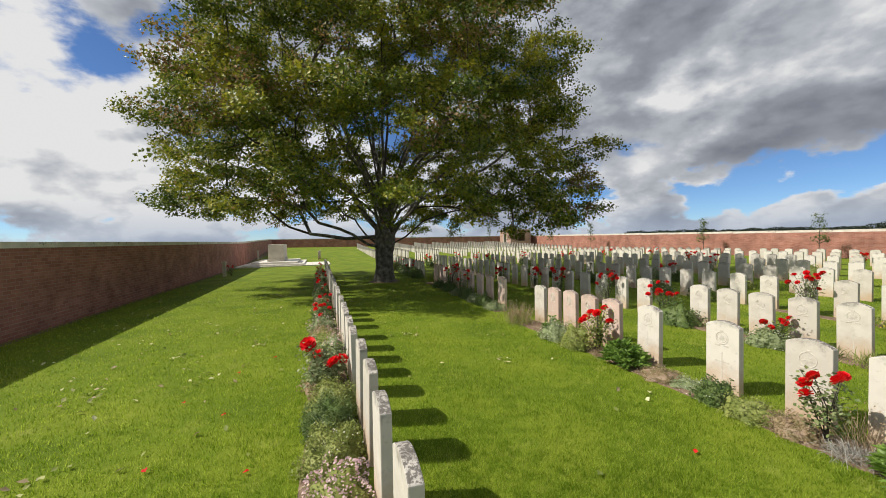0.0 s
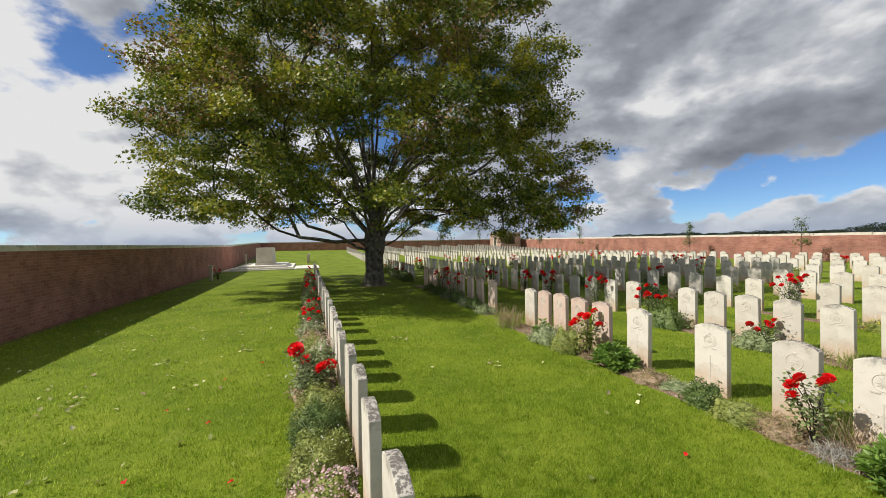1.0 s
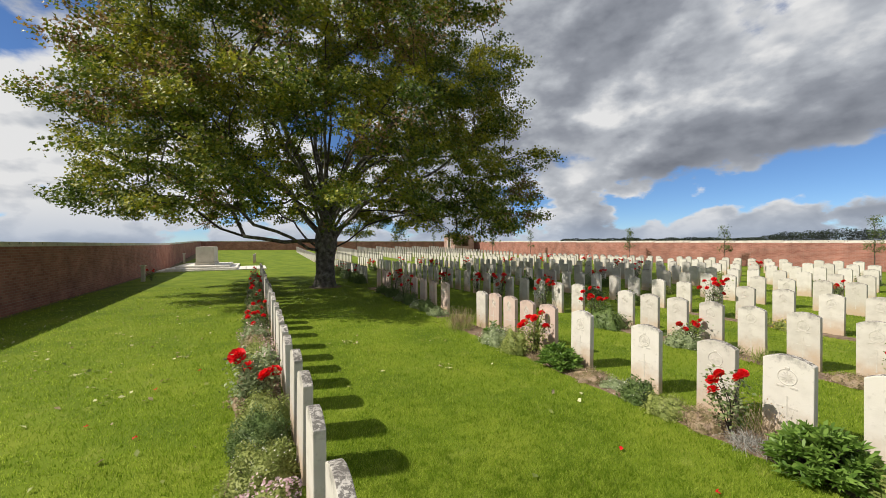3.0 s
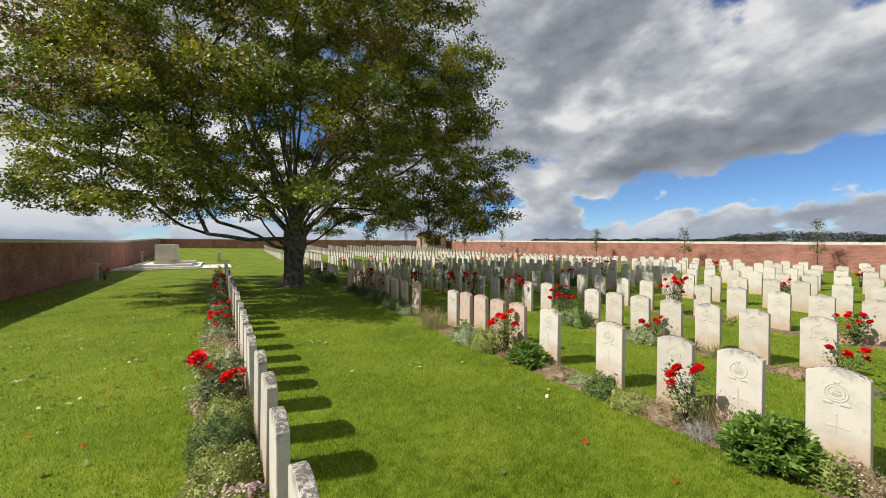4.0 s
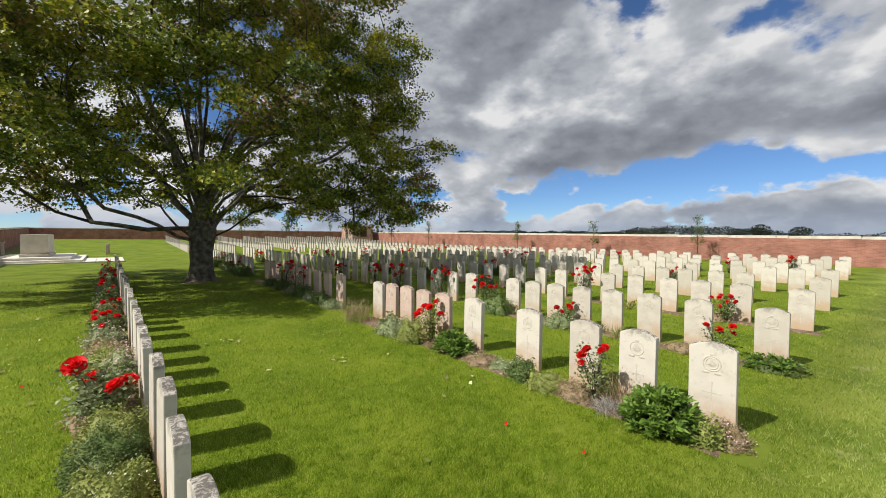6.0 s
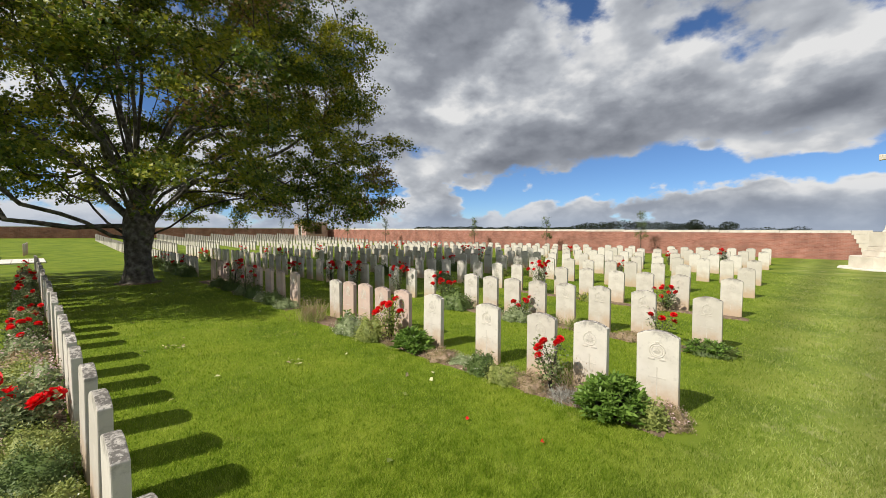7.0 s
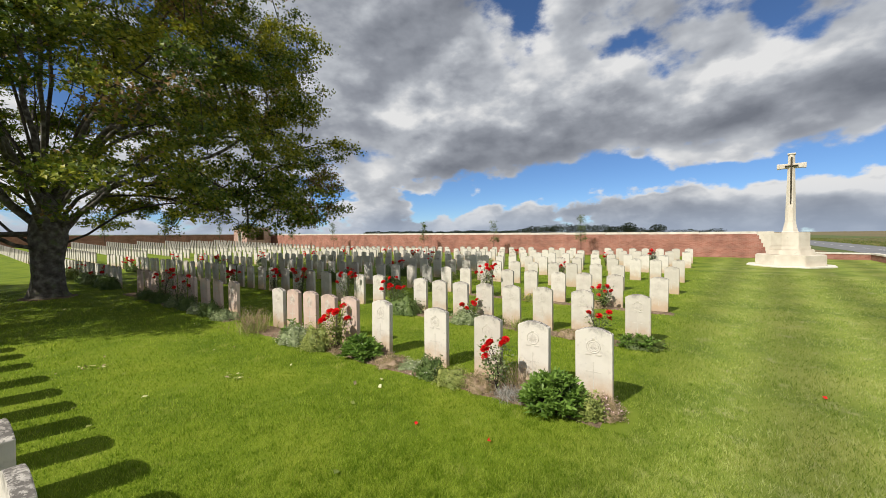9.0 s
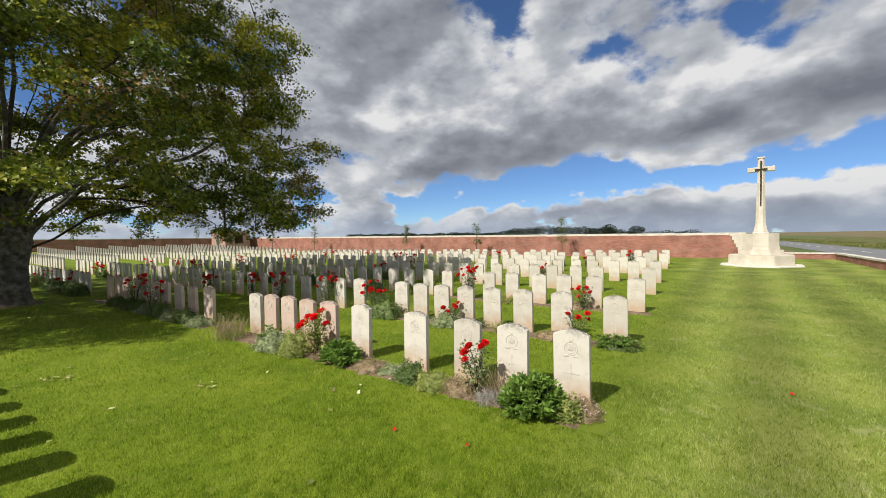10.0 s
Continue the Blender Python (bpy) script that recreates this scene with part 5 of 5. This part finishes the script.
# first row of stones: the planting before it, near to far
mound(-0.36, -1.55, 0.22, 0.3, 0.14, SAGE_LEAF, 500, 0.025, 200, "low cushion plant with pink flowers", flowers=PINK_PETAL, nf=200, fsize=0.022)
mound(-0.31, -0.30, 0.22, 0.32, 0.14, LIME_LEAF, 900, 0.022, 201, "cushion plant covered in pale pink flowers", flowers=PINK_PETAL, nf=800, fsize=0.022)
mound(-0.34, 0.20, 0.27, 0.38, 0.19, LIME_LEAF, 2200, 0.024, 202, "pale green rounded cushion plant", flowers=WHITE_PETAL, nf=60, fsize=0.014)
mound(-0.35, 0.70, 0.28, 0.36, 0.24, DARK_LEAF, 2600, 0.022, 203, "dense grey-green cushion plant")
mound(-0.32, 1.18, 0.27, 0.34, 0.25, LIME_LEAF, 1900, 0.022, 204, "yellow-green cushion plant in the bed")
mound(-0.38, 1.72, 0.27, 0.42, 0.16, RUSSET_LEAF, 500, 0.032, 205, "brown fading ground cover")
rose_bush(-0.42, 1.66, 0.60, 3, 0.24, SAGE_LEAF, 206, n=1000, size=1.5)
rose_bush(-0.34, 2.15, 0.52, 1, 0.22, ROSE_LEAF, 207, n=700, size=1.4)
mound(-0.22, 2.75, 0.16, 0.36, 0.36, SAGE_LEAF, 500, 0.026, 208, "upright plant with lilac-pink flowers", flowers=PINK_PETAL, nf=360, fsize=0.024)
mound(-0.36, 3.45, 0.28, 0.46, 0.26, LIME_LEAF, 800, 0.032, 209, "yellow-green cushion plant with russet tips", flowers=YELLOW_PETAL, nf=40, fsize=0.014)
mound(-0.38, 4.2, 0.27, 0.42, 0.22, RUSSET_LEAF, 600, 0.032, 210, "brown fading ground cover")
mound(-0.38, 5.0, 0.27, 0.46, 0.24, SAGE_LEAF, 700, 0.034, 211, "grey-green cushion with pale pink flowers", flowers=PINK_PETAL, nf=200, fsize=0.028)
rose_bush(-0.30, 5.5, 0.50, 7, 0.24, None, 212)
for k in range(16):
    y = 6.4 + k * 0.88
    m = (DARK_LEAF, SAGE_LEAF, RUSSET_LEAF, DARK_LEAF, SAGE_LEAF)[k % 5]
    mound(-0.36, y, 0.25, 0.42, 0.22 + 0.10 * (k % 3 == 0), m, 420, 0.045, 220 + k, "cushion plant in the long flower bed", flowers=PINK_PETAL if k % 4 == 1 else None, nf=80, fsize=0.03)
    if k % 3 == 0:
        rose_bush(-0.34, y + 0.4, rng.uniform(0.5, 0.75), 4, 0.22, None, 240 + k, n=240)
rose_bush(-5.1, 21.2, 0.7, 6, 0.3, None, 260, n=240)

# ---------------- turf ----------------


def in_bed(x, y):
    return ((x > -0.60) & (x < 0.02) & (y > -1.9) & (y < 20.9)) | ((x > 3.44) & (x < 4.02) & (y > -2.45) & (y < 4.55))


def turf():
    """Short blades over the lawn round the ends of the first rows, thinning outwards."""
    g = np.random.default_rng(77)
    n = 1050000
    d = np.where(g.random(n) < 0.18, 2.0 * np.sqrt(g.random(n)), 2.0 * 10.0 ** g.random(n))
    a = g.uniform(0, 2 * math.pi, n)
    x, y = 0.3 + d * np.sin(a), -2.4 + d * np.cos(a)
    ok = ~in_bed(x, y) & (x > WALL_X + 0.02) & (y > ROAD_Y + 0.1)
    x, y, d = x[ok], y[ok], d[ok]
    n = len(x)
    z = 0.0095 * 3 * np.log1p(np.exp(np.clip((x - 11) / 3, -30, 30)))
    ln = g.uniform(0.016, 0.042, n) * (1 + 0.22 * np.sin(x * 3.1 + np.sin(y * 2.3)) * np.cos(y * 2.7) + 0.25 * np.sin(x * 17 + 3 * np.sin(y * 7)) * np.sin(y * 19 + 2 * np.cos(x * 9)))
    base = np.stack([x, y, z - 0.003], 1)
    way = g.normal(size=(n, 3)) * 0.42
    way[:, 2] = 1.0
    ang = g.uniform(0, 2 * math.pi, n)
    w = (0.0014 + 0.0005 * d)[:, None] * np.stack([np.cos(ang), np.sin(ang), np.zeros(n)], 1)
    v = np.stack([base - w, base + w, base + way * ln[:, None]], 1)
    me = bpy.data.meshes.new("turf")
    me.vertices.add(3 * n)
    me.vertices.foreach_set("co", v.ravel())
    me.loops.add(3 * n)
    me.loops.foreach_set("vertex_index", np.arange(3 * n))
    me.polygons.add(n)
    me.polygons.foreach_set("loop_start", np.arange(0, 3 * n, 3))
    me.polygons.foreach_set("loop_total", np.full(n, 3))
    me.materials.append(BLADE)
    me.update()
    me.validate()
    tagged(new("turf", me), "short mown grass blades on the lawn", "grass", kind="stuff")


turf()


def verge_grass():
    """Rank uncut grass beyond the road, in uneven stands, green below and straw-coloured above."""
    g = np.random.default_rng(31)
    for name, mat, n, y0, y1, lo, hi, label in (("verge_grass", VERGE_BLADE, 26000, -20.5, -16.6, 0.15, 0.42, "rank green grass along the far side of the road"),
                                                ("stubble_grass", STRAW, 16000, -34.0, -20.0, 0.12, 0.32, "dry straw-coloured grass at the field's edge")):
        x = 8 + 110 * g.random(n) ** 1.3
        y = g.uniform(y0, y1, n) + 0.6 * np.sin(x * 0.7)
        keep = np.sin(x * 0.9 + 2 * np.sin(y * 0.8)) + np.sin(x * 0.23) + g.normal(0, 0.7, n) > -0.7
        x, y = x[keep], y[keep]
        z = np.array([lift(a, b) for a, b in zip(x, y)])
        d = g.normal(size=(len(x), 3)) * 0.35
        d[:, 2] = 1.0
        ob = blades(name, np.stack([x, y, z - 0.02], 1), d, g.uniform(lo, hi, len(x)), np.full(len(x), 0.05), mat, None, 8, 0.3)
        tagged(ob, label, "grass", kind="stuff")


verge_grass()


def litter():
    """Dropped leaves, sprigs and petals on the grass."""
    g = np.random.default_rng(9)
    sprigs = [(-3.11, 2.74), (-2.48, 4.05), (-2.34, 5.71), (-1.94, 2.7), (1.0, 4.0), (2.13, 2.0), (-2.56, 0.61), (-3.0, 2.4), (1.2, 4.1), (-3.6, 5.6), (-1.5, 4.4), (-2.9, 6.8)]
    pts, kind = [], []
    for x, y in sprigs:
        m = int(g.integers(6, 13))
        pts.append(np.stack([g.normal(x, 0.10, m), g.normal(y, 0.12, m), np.full(m, 0.03)], 1))
        kind += list(g.choice([0, 1, 2], m, p=(0.5, 0.3, 0.2)))
    m = 240
    x, y = g.uniform(-5.4, -0.8, m), g.uniform(-1.0, 13, m)
    pts.append(np.stack([x, y, np.full(m, 0.028)], 1))
    kind += list(g.choice([0, 1, 2], m, p=(0.4, 0.25, 0.35)))
    m = 26
    x, y = g.uniform(0.4, 3.3, m), g.uniform(-1.0, 13, m)
    pts.append(np.stack([x, y, np.full(m, 0.028)], 1))
    kind += list(g.choice([0, 1, 2], m, p=(0.4, 0.4, 0.2)))
    p = np.concatenate(pts)
    ob = leaf_cloud("fallen_leaves", p, g.uniform(0.035, 0.085, len(p)), WHITE_PETAL, None, 4, up=2.0, narrow=0.7, mats=[FALLEN_PALE, LIME_LEAF, DRY_STEM], mat_index=kind)
    tagged(ob, "pale and brown fallen leaves scattered on the lawn", "fallen leaves", kind="stuff")
    q = [(2.61, -1.48), (2.5, -0.75), (5.41, -4.04), (-1.77, 0.49), (-1.4, 1.4), (-1.2, -0.3), (-1.0, 0.2), (-1.9, 1.9), (-1.5, 2.8), (-1.1, 3.4)]
    for i, (x, y) in enumerate(q):
        pt = leaf_cloud("fallen_petal", [(0, 0, 0), (0.012, 0.01, 0.004)], [0.045, 0.035], RED_PETAL, None, 50 + i, up=1.5, narrow=0.9)
        pt.location = (x, y, lift(x, y) + 0.03)
        tagged(pt, "fallen red rose petal on the lawn", "petal", "fallen petals")


litter()
